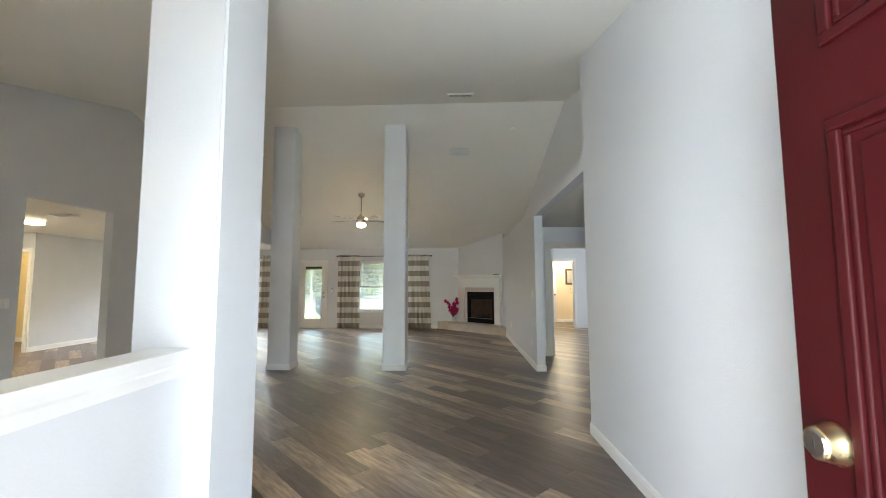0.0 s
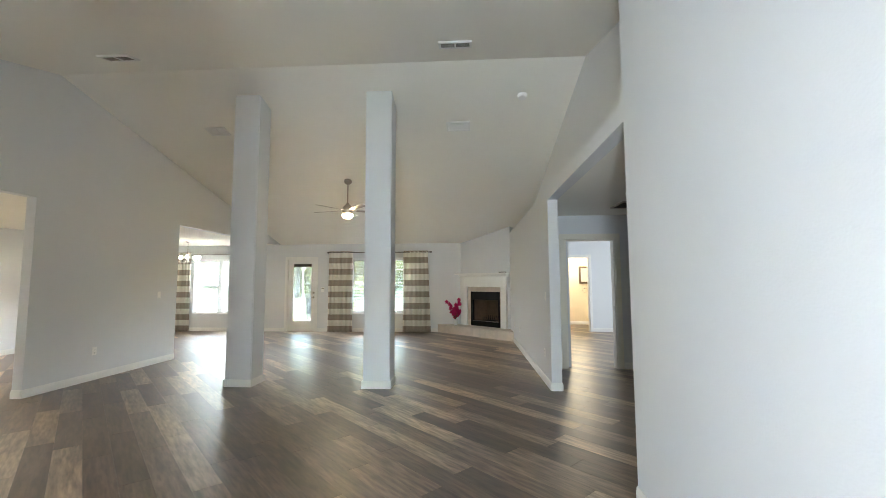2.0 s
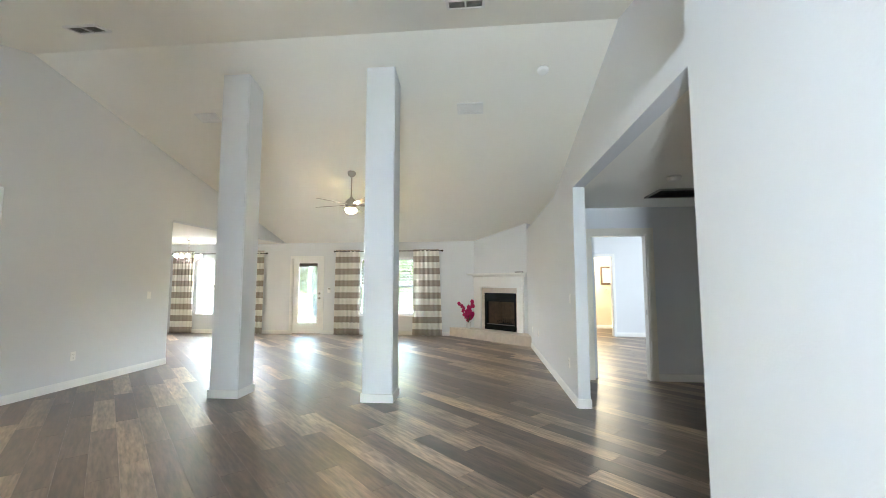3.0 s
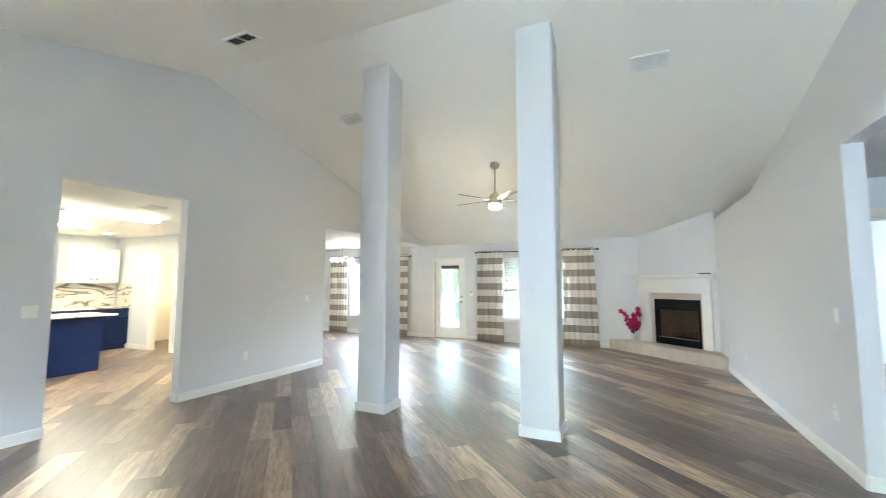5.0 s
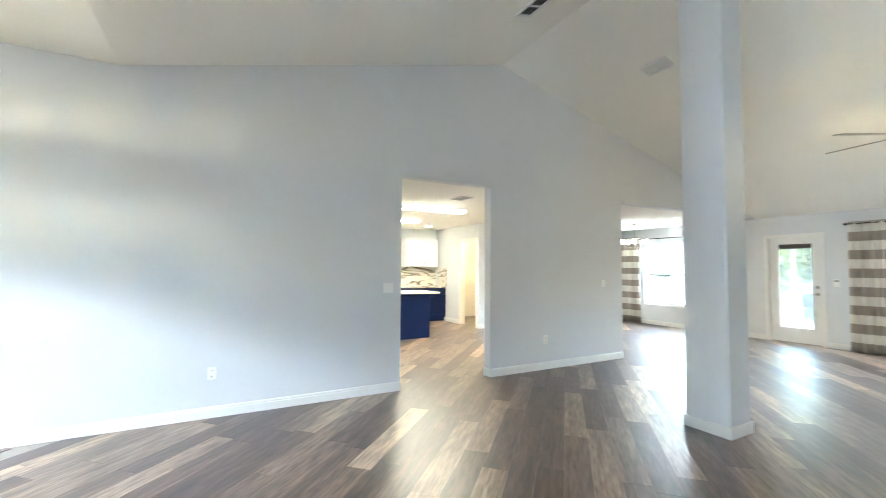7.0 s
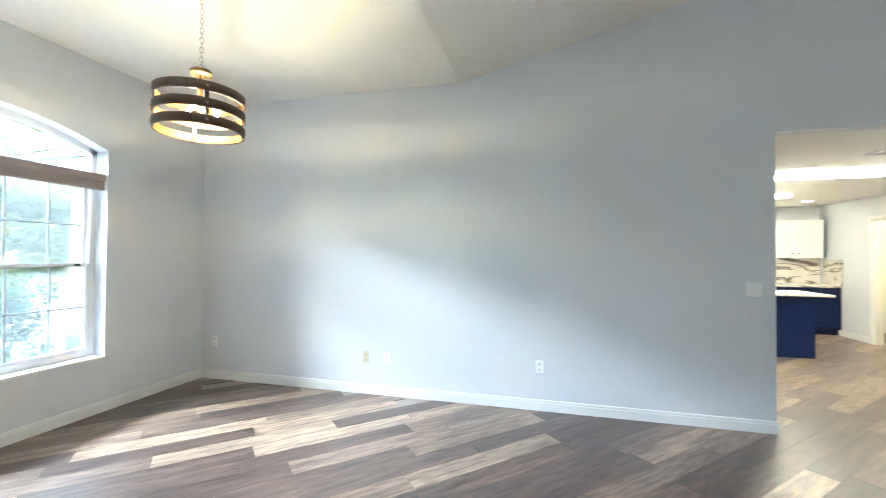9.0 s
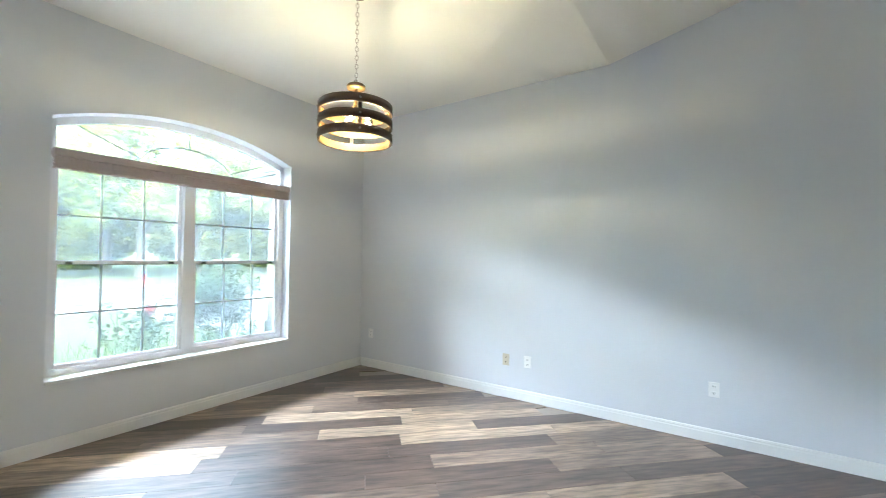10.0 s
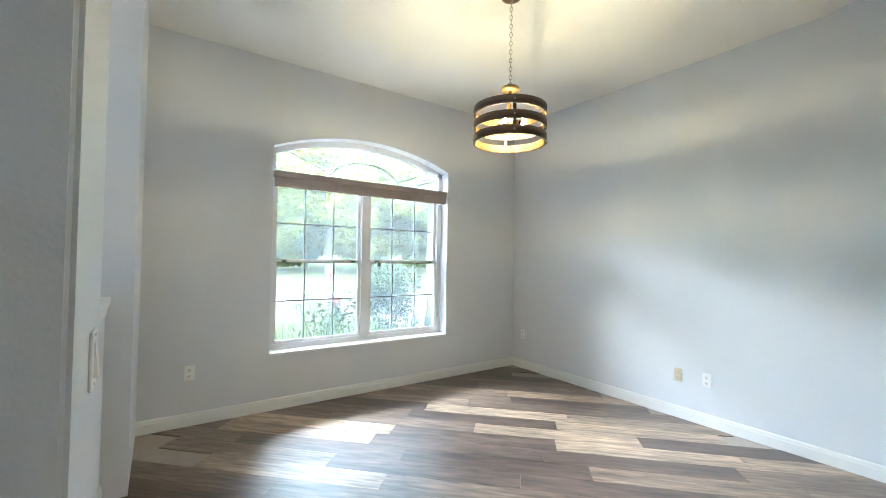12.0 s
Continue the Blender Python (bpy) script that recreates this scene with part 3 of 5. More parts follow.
for x0, y0, x1, y1, side in ((XL, YF, XL, 5.01, (1, 0)), (XL, 6.245, XL, 8.765, (1, 0)), (XL - 0.13, 6.245, XL, 6.245, (0, -1)), (XL - 0.13, 5.01, XL, 5.01, (0, 1)), (XL - 0.13, 8.765, XL, 8.765, (0, 1)),
                             (XL - 0.13, 6.245, XL - 0.13, 8.765, (-1, 0)), (XL, YF, -1.47, YF, (0, 1)), (XR, 1.4, XR, 4.295, (-1, 0)), (XR, 4.295, XR + 0.41, 4.295, (0, 1)), (XR, 6.90, XR, 11.1, (-1, 0)),
                             (XR, 6.90, XR + 0.13, 6.90, (0, -1)), (XR + 0.13, 6.90, XR + 0.13, HB, (1, 0)), (XN, YB, DOOR_X0 - 0.07, YB, (0, -1)), (DOOR_X1 + 0.07, YB, -0.85, YB, (0, -1)), (XN, YK, XN, YB, (1, 0)),
                             (XK, YK, PAN_X0 - 0.07, YK, (0, -1)), (PAN_X1 + 0.07, YK, XN, YK, (0, -1)), (BED_X1 + 0.09, HB, 6.4, HB, (0, -1)), (BATH_X1 + 0.07, BW, 6.4, BW, (0, -1)), (XU + 0.13, BW, BATH_X0 - 0.07, BW, (0, -1)),
                             (1.9, 15.0, 5.2, 15.0, (0, -1)), (-1.235, YE, -1.235, 2.0, (1, 0)), (-1.345, YE, -1.345, 2.0, (-1, 0)), (XK, 9.9, XN - 0.13, 9.9, (0, -1))):
    baseboard(x0, y0, x1, y1, side)


def casing(name, x0, x1, y, top, face, mat, depth, label, width=0.065):
    """Door casing round an opening in a wall that runs along x; face is -1 or 1 for the side it is on."""
    t = tagged(new(name), label, "door frame", kind="structure")
    k = 0.016 * face
    lo, hi = sorted((y, y + k))
    for n, dims in (("side_casing", (x0 - width, x0, lo, hi, 0, top)), ("side_casing", (x1, x1 + width, lo, hi, 0, top)), ("head_casing", (x0 - width, x1 + width, lo, hi, top, top + width))):
        part(n, boxed(*dims, bevel=0.004), mat, t)
    lo, hi = sorted((y, y - depth * face))
    for n, dims in (("jamb", (x0 - 0.001, x0 + 0.018, lo, hi, 0, top)), ("jamb", (x1 - 0.018, x1 + 0.001, lo, hi, 0, top)), ("head_jamb", (x0 + 0.018, x1 - 0.018, lo, hi, top - 0.018, top + 0.001))):
        part(n, boxed(*dims), mat, t)
    return t


frame_bed = casing("door_frame_bedroom", BED_X0, BED_X1, HB, 2.05, -1, CREAM_TRIM, 0.12, "cream painted door frame of the bedroom doorway", 0.09)
casing("door_frame_bathroom", BATH_X0, BATH_X1, BW, 2.05, -1, TRIM, 0.12, "white painted door frame of the bathroom doorway")
casing("door_frame_pantry", PAN_X0, PAN_X1, YK, 2.05, -1, TRIM, 0.12, "white painted door frame of the pantry doorway")

# ---- small wall fittings ----
NORTH, SOUTH, EAST, WEST = 180, 0, 90, -90     # turns that make a fitting face +y, -y, +x, -x


def outlet(x, y, z, turn, mat=None, label="white duplex outlet plate on the painted wall"):
    t = thing("wall_outlet", pose(x, y, z, 0, 0, turn), label, "outlet", "wall outlets")
    part("cover_plate", boxed(-0.035, 0.035, -0.006, 0, -0.057, 0.057, bevel=0.003), mat or PLASTIC, t)
    for dz in (-0.024, 0.024):
        rec = part("receptacle", boxed(-0.016, 0.016, -0.009, -0.006, dz - 0.014, dz + 0.014, bevel=0.001), mat or PLASTIC, t)
        bm = bmesh.new()
        for dx in (-0.006, 0.006):
            box(bm, dx - 0.0016, dx + 0.0016, -0.0098, -0.009, dz - 0.003, dz + 0.007)
        box(bm, -0.0025, 0.0025, -0.0098, -0.009, dz - 0.011, dz - 0.006)
        part("slots", bm, SLOT, rec, "dark slots")
    return t


def switch(x, y, z, turn, gangs=1, label="white rocker light switch plate on the painted wall"):
    t = thing("light_switch", pose(x, y, z, 0, 0, turn), label, "light switch", "light switches")
    w = 0.035 + 0.023 * (gangs - 1)
    part("cover_plate", boxed(-w, w, -0.006, 0, -0.057, 0.057, bevel=0.003), PLASTIC, t)
    for g in range(gangs):
        cx = (g - (gangs - 1) / 2) * 0.046
        bm = bmesh.new()
        prism(bm, "x", cx - 0.016, cx + 0.016, [(-0.006, -0.033), (-0.013, -0.033), (-0.008, 0.033), (-0.006, 0.033)])
        part("rocker", bm, PLASTIC, t)
    for dz in (-0.048, 0.048):
        part("screw", lathe(bmesh.new(), [(0.003, 0), (0.003, 0.001)], 8), STEEL, t).matrix_basis = pose(0, -0.006, dz, 90)
    return t


outlet(XL, 1.422, 0.371, EAST, IVORY, "ivory outlet plate low on the dining wall")
outlet(XL, 1.651, 0.378, EAST, label="white jack plate low on the dining wall")
outlet(XL, 3.155, 0.400, EAST)
outlet(XL, 7.17, 0.405, EAST)
outlet(XL, -0.44, 0.42, EAST)
outlet(-1.80, YF, 0.415, NORTH)
outlet(XR, 7.311, 0.407, WEST)
outlet(XR, 9.99, 0.416, WEST)
outlet(XR, 10.90, 0.403, WEST)
outlet(4.22, BW, 0.40, SOUTH)
switch(XL, 4.857, 1.153, EAST, 2, "white double rocker switch plate beside the kitchen opening")
switch(XL, 8.34, 1.166, EAST)
switch(XR, 7.177, 1.175, WEST)
switch(-1.477, 2.14, 1.155, WEST, label="white rocker switch plate on the square column")
panel = thing("alarm_keypad", pose(-4.10, YB, 1.17), "small white alarm keypad beside the patio door", "keypad")
part("housing", boxed(-0.045, 0.045, -0.02, 0, -0.07, 0.07, bevel=0.006), PLASTIC, panel)
part("display", boxed(-0.032, 0.032, -0.0215, -0.02, 0.02, 0.05), GRAYVENT, panel, "gray display")


def ceiling_vent(x, y, z, tilt, w, d, mat, slat_mat, label, slats=7, divided=True):
    t = thing("ceiling_vent", pose(x, y, z, tilt), label, "vent", "ceiling vents")
    part("backing", boxed(-w / 2 + 0.02, w / 2 - 0.02, -d / 2 + 0.02, d / 2 - 0.02, -0.004, 0.012), SLOT if slat_mat is not TRIM else TRIM, t)
    bm = bmesh.new()
    for dims in ((-w / 2, w / 2, -d / 2, -d / 2 + 0.025), (-w / 2, w / 2, d / 2 - 0.025, d / 2), (-w / 2, -w / 2 + 0.025, -d / 2 + 0.025, d / 2 - 0.025), (w / 2 - 0.025, w / 2, -d / 2 + 0.025, d / 2 - 0.025)):
        box(bm, *dims, -0.016, 0.004)
    if divided:
        box(bm, -0.008, 0.008, -d / 2 + 0.025, d / 2 - 0.025, -0.016, 0.004)
    part("frame", bm, mat, t)
    for i in range(slats):
        yy = -d / 2 + 0.03 + (d - 0.06) * (i + 0.5) / slats
        bm = bmesh.new()
        k = (d - 0.06) / slats * 0.42
        prism(bm, "x", -w / 2 + 0.026, w / 2 - 0.026, [(yy - k, -0.013), (yy + k, -0.004), (yy + k, -0.006), (yy - k, -0.015)])
        part("slat", bm, slat_mat, t)
    return t


FT, RT = math.degrees(math.atan(FRONT_SLOPE)), -math.degrees(math.atan(REAR_SLOPE))
ceiling_vent(-0.135, 5.815, ceiling_z(5.815) - 0.004, FT, 0.36, 0.20, TRIM, GRAYVENT, "rectangular ceiling register with gray louvers near the ridge")
ceiling_vent(-4.01, 5.83, ceiling_z(5.83) - 0.004, FT, 0.36, 0.20, TRIM, GRAYVENT, "rectangular ceiling register with gray louvers near the west wall")
ceiling_vent(-0.146, 7.70, ceiling_z(7.70) - 0.004, RT, 0.36, 0.22, TRIM, TRIM, "white rectangular ceiling register on the rear slope")
ceiling_vent(-3.98, 7.67, ceiling_z(7.67) - 0.004, RT, 0.32, 0.20, TRIM, TRIM, "white rectangular ceiling register on the rear slope")
ceiling_vent(2.42, 7.30, LOW - 0.002, 0, 0.74, 0.46, GRAYVENT, IRON, "large dark louvered return air grille in the hall", 12, False)
ceiling_vent(-6.25, 6.35, LOW - 0.002, 0, 0.32, 0.20, TRIM, TRIM, "white kitchen ceiling register")


def smoke_detector(x, y, z, tilt):
    t = thing("smoke_detector", pose(x, y, z, tilt), "round off-white smoke detector on the ceiling", "smoke detector")
    smooth(part("body", lathe(bmesh.new(), [(0.07, 0.0), (0.07, -0.012), (0.064, -0.020), (0.060, -0.034), (0.045, -0.042), (0.02, -0.044)], 28), PLASTIC, t))
    part("test_button", lathe(bmesh.new(), [(0.012, -0.043), (0.012, -0.047)], 14), PLASTIC, t)
    return t


smoke_detector(0.755, 7.07, ceiling_z(7.07), RT)
smoke_detector(1.96, 6.53, LOW, 0)

# ---- entry: red front door, standing open ----
door = tagged(new("door_1"), "deep red six-panel front door standing open", "door", kind="structure")
door.matrix_world = pose(0.46, YE + 0.005, 0)
part("leaf", boxed(0, 0.045, 0, 0.908, 0.012, 2.03, bevel=0.002), RED, door)
for y0, y1 in ((0.115, 0.395), (0.523, 0.803)):
    for z0, z1 in ((0.24, 0.86), (1.00, 1.635), (1.765, 1.93)):
        bm = bmesh.new()
        for m, (a, b) in enumerate(((0.0, 0.020), (0.024, 0.034))):
            h = 0.010 if m == 0 else 0.005
            for dims in ((y0 + a, y1 - a, z0 + a, z0 + b), (y0 + a, y1 - a, z1 - b, z1 - a), (y0 + a, y0 + b, z0 + b, z1 - b), (y1 - b, y1 - a, z0 + b, z1 - b)):
                box(bm, -h, 0.001, *dims, bevel=0.003)
        part("panel_moulding", bm, RED, door)
        part("raised_panel", boxed(-0.006, 0.001, y0 + 0.05, y1 - 0.05, z0 + 0.05, z1 - 0.05, bevel=0.004), RED, door)
lock = smooth(part("deadbolt", lathe(bmesh.new(), [(0.034, 0), (0.034, 0.004), (0.031, 0.010), (0.026, 0.030), (0.0255, 0.034)], 26), BRASS, door, "pale brass deadbolt"))
lock.matrix_basis = pose(0, 0.84, 1.10, 0, -90)
part("key_face", lathe(bmesh.new(), [(0.022, 0.034), (0.020, 0.0365), (0.010, 0.0365)], 22), STEEL, lock, "dull gray key face")
part("keyhole", boxed(-0.006, 0.006, -0.0012, 0.0012, 0.0365, 0.0372), SLOT, lock)
knob = smooth(part("door_knob", lathe(bmesh.new(), [(0.032, 0), (0.032, 0.005), (0.012, 0.012), (0.012, 0.032), (0.024, 0.042), (0.028, 0.056), (0.022, 0.068)], 24), BRASS, door, "brass knob"))
knob.matrix_basis = pose(0, 0.84, 0.92, 0, -90)
casing("door_frame_front", -0.46, 0.475, YE, 2.05, 1, TRIM, 0.16, "white painted frame of the front doorway", 0.06)


# ---- windows ----
def pane(name, bm, parent):
    ob = part(name, bm, GLASS, parent, "glass pane tinted to dim the outdoors")
    ob.visible_shadow = False
    return ob


MIDX = (ARCH_L + ARCH_R) / 2
w1 = tagged(new("window_1"), "wide arched white window with gray muntin grids", "window", kind="structure")
Y0, Y1 = YF - 0.195, YF - 0.13
bm = bmesh.new()
for i in range(N):
    a, b = ARCH_L + (ARCH_R - ARCH_L) * i / N, ARCH_L + (ARCH_R - ARCH_L) * (i + 1) / N
    strip(bm, "y", Y0, Y1, a, b, lambda x: arch_z(x, 0.055), lambda x: arch_z(x, -0.003))
for x0, x1 in ((ARCH_L, ARCH_L + 0.05), (ARCH_R - 0.05, ARCH_R)):
    box(bm, x0, x1, Y0, Y1, SILL_Z, ARCH_SPRING)
box(bm, ARCH_L + 0.05, ARCH_R - 0.05, Y0, Y1, SILL_Z, SILL_Z + 0.05)
part("window_frame", bm, VINYL, w1)
part("centre_mullion", boxed(MIDX - 0.045, MIDX + 0.045, Y0 - 0.004, Y1 + 0.008, SILL_Z + 0.05, 2.05), VINYL, w1)
part("transom", boxed(ARCH_L + 0.05, ARCH_R - 0.05, Y0 - 0.004, Y1 + 0.006, 2.03, 2.09), VINYL, w1)
part("window_sill", boxed(ARCH_L - 0.0, ARCH_R + 0.0, YF - 0.13, YF + 0.022, SILL_Z - 0.02, SILL_Z + 0.004, bevel=0.004), TRIM, w1, "white sill board")
for x0, x1 in ((ARCH_L + 0.05, MIDX - 0.045), (MIDX + 0.045, ARCH_R - 0.05)):
    for z0, z1, yy in ((SILL_Z + 0.05, 1.325, Y1 - 0.012), (1.29, 2.03, Y1 - 0.045)):
        bm = bmesh.new()
        k = 0.028
        for dims in ((x0, x1, z0, z0 + k), (x0, x1, z1 - k, z1), (x0, x0 + k, z0 + k, z1 - k), (x1 - k, x1, z0 + k, z1 - k)):
            box(bm, dims[0], dims[1], yy - 0.028, yy, dims[2], dims[3])
        sash = part("sash", bm, VINYL, w1)
        pane("pane", boxed(x0 + k, x1 - k, yy - 0.016, yy - 0.012, z0 + k, z1 - k), sash)
        for c in (1, 2):
            xm = x0 + (x1 - x0) * c / 3
            part("muntin", boxed(xm - 0.006, xm + 0.006, yy - 0.010, yy - 0.003, z0 + k, z1 - k), MUNTIN, sash)
        zm = (z0 + z1) / 2
        part("muntin", boxed(x0 + k, x1 - k, yy - 0.0115, yy - 0.0015, zm - 0.006, zm + 0.006), MUNTIN, sash)
    for xm in (x0 + 0.09, x1 - 0.09):
        part("sash_latch", boxed(xm - 0.02, xm + 0.02, Y1 - 0.012, Y1 + 0.006, 1.297, 1.318, bevel=0.003), IRON, w1, "small dark sash latch")
bm = bmesh.new()
for i in range(N):
    a, b = ARCH_L + 0.05 + (ARCH_R - ARCH_L - 0.1) * i / N, ARCH_L + 0.05 + (ARCH_R - ARCH_L - 0.1) * (i + 1) / N
    strip(bm, "y", Y1 - 0.042, Y1 - 0.038, a, b, 2.09, lambda x: arch_z(x, 0.05))
pane("arch_pane", bm, w1)
fan_pts = [(MIDX + 0.40 * math.cos(a), Y1 - 0.033, 2.09 + 0.24 * math.sin(a)) for a in (math.pi * k / 18 for k in range(19))]
part("arch_muntin", tube(bmesh.new(), fan_pts, 0.007, 6), MUNTIN, w1)
for ang in (20, 90, 160):
    c, s = math.cos(radians(ang)), math.sin(radians(ang))
    end = 0.95 if ang != 90 else 0.39
    top = (MIDX + min(end, 0.86 / max(abs(c), 0.01)) * c, Y1 - 0.033, 2.09 + min(end, 0.86 / max(abs(c), 0.01)) * s * 0.9)
    part("arch_muntin", tube(bmesh.new(), [(MIDX + 0.40 * c, Y1 - 0.033, 2.09 + 0.24 * s), top], 0.006, 6), MUNTIN, w1)

blind = thing("window_blind", pose(MIDX, YF - 0.03, 1.975), "raised mauve-brown faux wood blind stacked under its headrail", "blind")
L2 = (ARCH_R - ARCH_L) / 2 - 0.012
part("headrail", boxed(-L2, L2, -0.03, 0.035, 0.085, 0.142, bevel=0.004), BLIND, blind)
for i in range(9):
    dx = 0.004 * ((i * 7) % 3 - 1)
    part("slat", boxed(-L2 + 0.008 + dx, L2 - 0.008 + dx, -0.026, 0.026, 0.018 + i * 0.0072, 0.0235 + i * 0.0072), BLIND, blind)
part("bottom_rail", boxed(-L2 + 0.006, L2 - 0.006, -0.026, 0.026, 0.0, 0.016, bevel=0.003), BLIND, blind)
for x in (-0.62, -0.2, 0.2, 0.62):
    part("ladder_tape", boxed(x - 0.012, x + 0.012, 0.0265, 0.029, 0.0, 0.085), BLIND, blind)


def rear_window(name, x0, x1, label):
    w = tagged(new(name), label, "window", kind="structure")
    y0, y1 = YB + 0.09, YB + 0.16
    mid = (x0 + x1) / 2
    bm = bmesh.new()
    for dims in ((x0, x1, WIN_Z0, WIN_Z0 + 0.045), (x0, x1, WIN_Z1 - 0.045, WIN_Z1), (x0, x0 + 0.045, WIN_Z0 + 0.045, WIN_Z1 - 0.045), (x1 - 0.045, x1, WIN_Z0 + 0.045, WIN_Z1 - 0.045), (mid - 0.045, mid + 0.045, WIN_Z0 + 0.045, WIN_Z1 - 0.045)):
        box(bm, dims[0], dims[1], y0, y1, dims[2], dims[3])
    part("window_frame", bm, VINYL, w)
    part("window_sill", boxed(x0, x1, YB - 0.02, YB + 0.09, WIN_Z0 - 0.02, WIN_Z0 + 0.006, bevel=0.004), TRIM, w, "white sill board")
    for a, b in ((x0 + 0.045, mid - 0.045), (mid + 0.045, x1 - 0.045)):
        for z0, z1, yy in ((WIN_Z0 + 0.045, 1.295, y0 + 0.005), (1.255, WIN_Z1 - 0.045, y0 + 0.035)):
            bm = bmesh.new()
            for dims in ((a, b, z0, z0 + 0.03), (a, b, z1 - 0.03, z1), (a, a + 0.03, z0 + 0.03, z1 - 0.03), (b - 0.03, b, z0 + 0.03, z1 - 0.03)):
                box(bm, dims[0], dims[1], yy, yy + 0.028, dims[2], dims[3])
            sash = part("sash", bm, VINYL, w)
            pane("pane", boxed(a + 0.03, b - 0.03, yy + 0.012, yy + 0.016, z0 + 0.03, z1 - 0.03), sash)
    bl = thing("window_blind", pose(mid, YB + 0.05, WIN_Z0), "white horizontal blind hanging open in the window", "blind", "white window blinds")
    h = (x1 - x0) / 2 - 0.012
    part("headrail", boxed(-h, h, -0.02, 0.02, WIN_Z1 - WIN_Z0 - 0.035, WIN_Z1 - WIN_Z0 - 0.002), VINYL, bl)
    one = boxed(-h, h, -0.0125, 0.0125, -0.0006, 0.0006)
    first = part("slat", one, VINYL, bl)
    count = 36
    first.matrix_basis = pose(0, 0, 0.05, 6)
    for i in range(1, count):
        ob = new("slat", first.data)
        ob.parent = bl
        ob.matrix_basis = pose(0, 0, 0.05 + i * (WIN_Z1 - WIN_Z0 - 0.1) / count, 6)
    part("bottom_rail", boxed(-h, h, -0.012, 0.012, 0.012, 0.028), VINYL, bl)
    return w


rear_window("window_2", WIN_X0, WIN_X1, "white twin window with open blinds onto the patio")
rear_window("window_3", NOOK_X0, NOOK_X1, "white twin window with open blinds in the nook")

# patio door
pd = tagged(new("door_2"), "white patio door with a long glass lite, closed", "door", kind="structure")
pd.matrix_world = pose(DOOR_X0, YB + 0.04, 0)
DW = DOOR_X1 - DOOR_X0
G0, G1, GZ0, GZ1 = 0.16, 0.70, 0.28, 1.91
bm = bmesh.new()
for dims in ((0.018, G0, 0.012, DOOR_Z - 0.018), (G1, DW - 0.018, 0.012, DOOR_Z - 0.018), (G0, G1, 0.012, GZ0), (G0, G1, GZ1, DOOR_Z - 0.018)):
    box(bm, dims[0], dims[1], 0, 0.045, dims[2], dims[3])
part("leaf", bm, TRIM, pd)
bm = bmesh.new()
for dims in ((G0 - 0.025, G1 + 0.025, GZ0 - 0.025, GZ0 + 0.012), (G0 - 0.025, G1 + 0.025, GZ1 - 0.012, GZ1 + 0.025), (G0 - 0.025, G0 + 0.012, GZ0 + 0.012, GZ1 - 0.012), (G1 - 0.012, G1 + 0.025, GZ0 + 0.012, GZ1 - 0.012)):
    box(bm, dims[0], dims[1], -0.012, 0.001, dims[2], dims[3], bevel=0.004)
part("lite_frame", bm, TRIM, pd)
pane("pane", boxed(G0, G1, 0.018, 0.023, GZ0, GZ1), pd)
part("raised_shade", boxed(G0 + 0.005, G1 - 0.005, 0.002, 0.016, GZ1 - 0.10, GZ1 - 0.013, bevel=0.003), IRON, pd, "dark raised shade")
for z, name in ((1.08, "deadbolt"), (0.95, "lever_handle")):
    rose = smooth(part(name, lathe(bmesh.new(), [(0.030, 0), (0.030, 0.006), (0.014, 0.016), (0.013, 0.030)], 20), STEEL, pd, "satin nickel " + name.replace("_", " ")))
    rose.matrix_basis = pose(DW - 0.075, 0, z, 90)
part("lever", tube(bmesh.new(), [(DW - 0.075, -0.032, 0.95), (DW - 0.12, -0.036, 0.952), (DW - 0.18, -0.034, 0.948)], 0.008, 8), STEEL, pd)
casing("door_frame_patio", DOOR_X0, DOOR_X1, YB, DOOR_Z, -1, TRIM, 0.2, "white painted frame of the patio door", 0.06)
part("threshold", boxed(DOOR_X0, DOOR_X1, YB + 0.02, YB + 0.2, -0.01, 0.014), STEEL, pd).matrix_parent_inverse = pd.matrix_world.inverted()


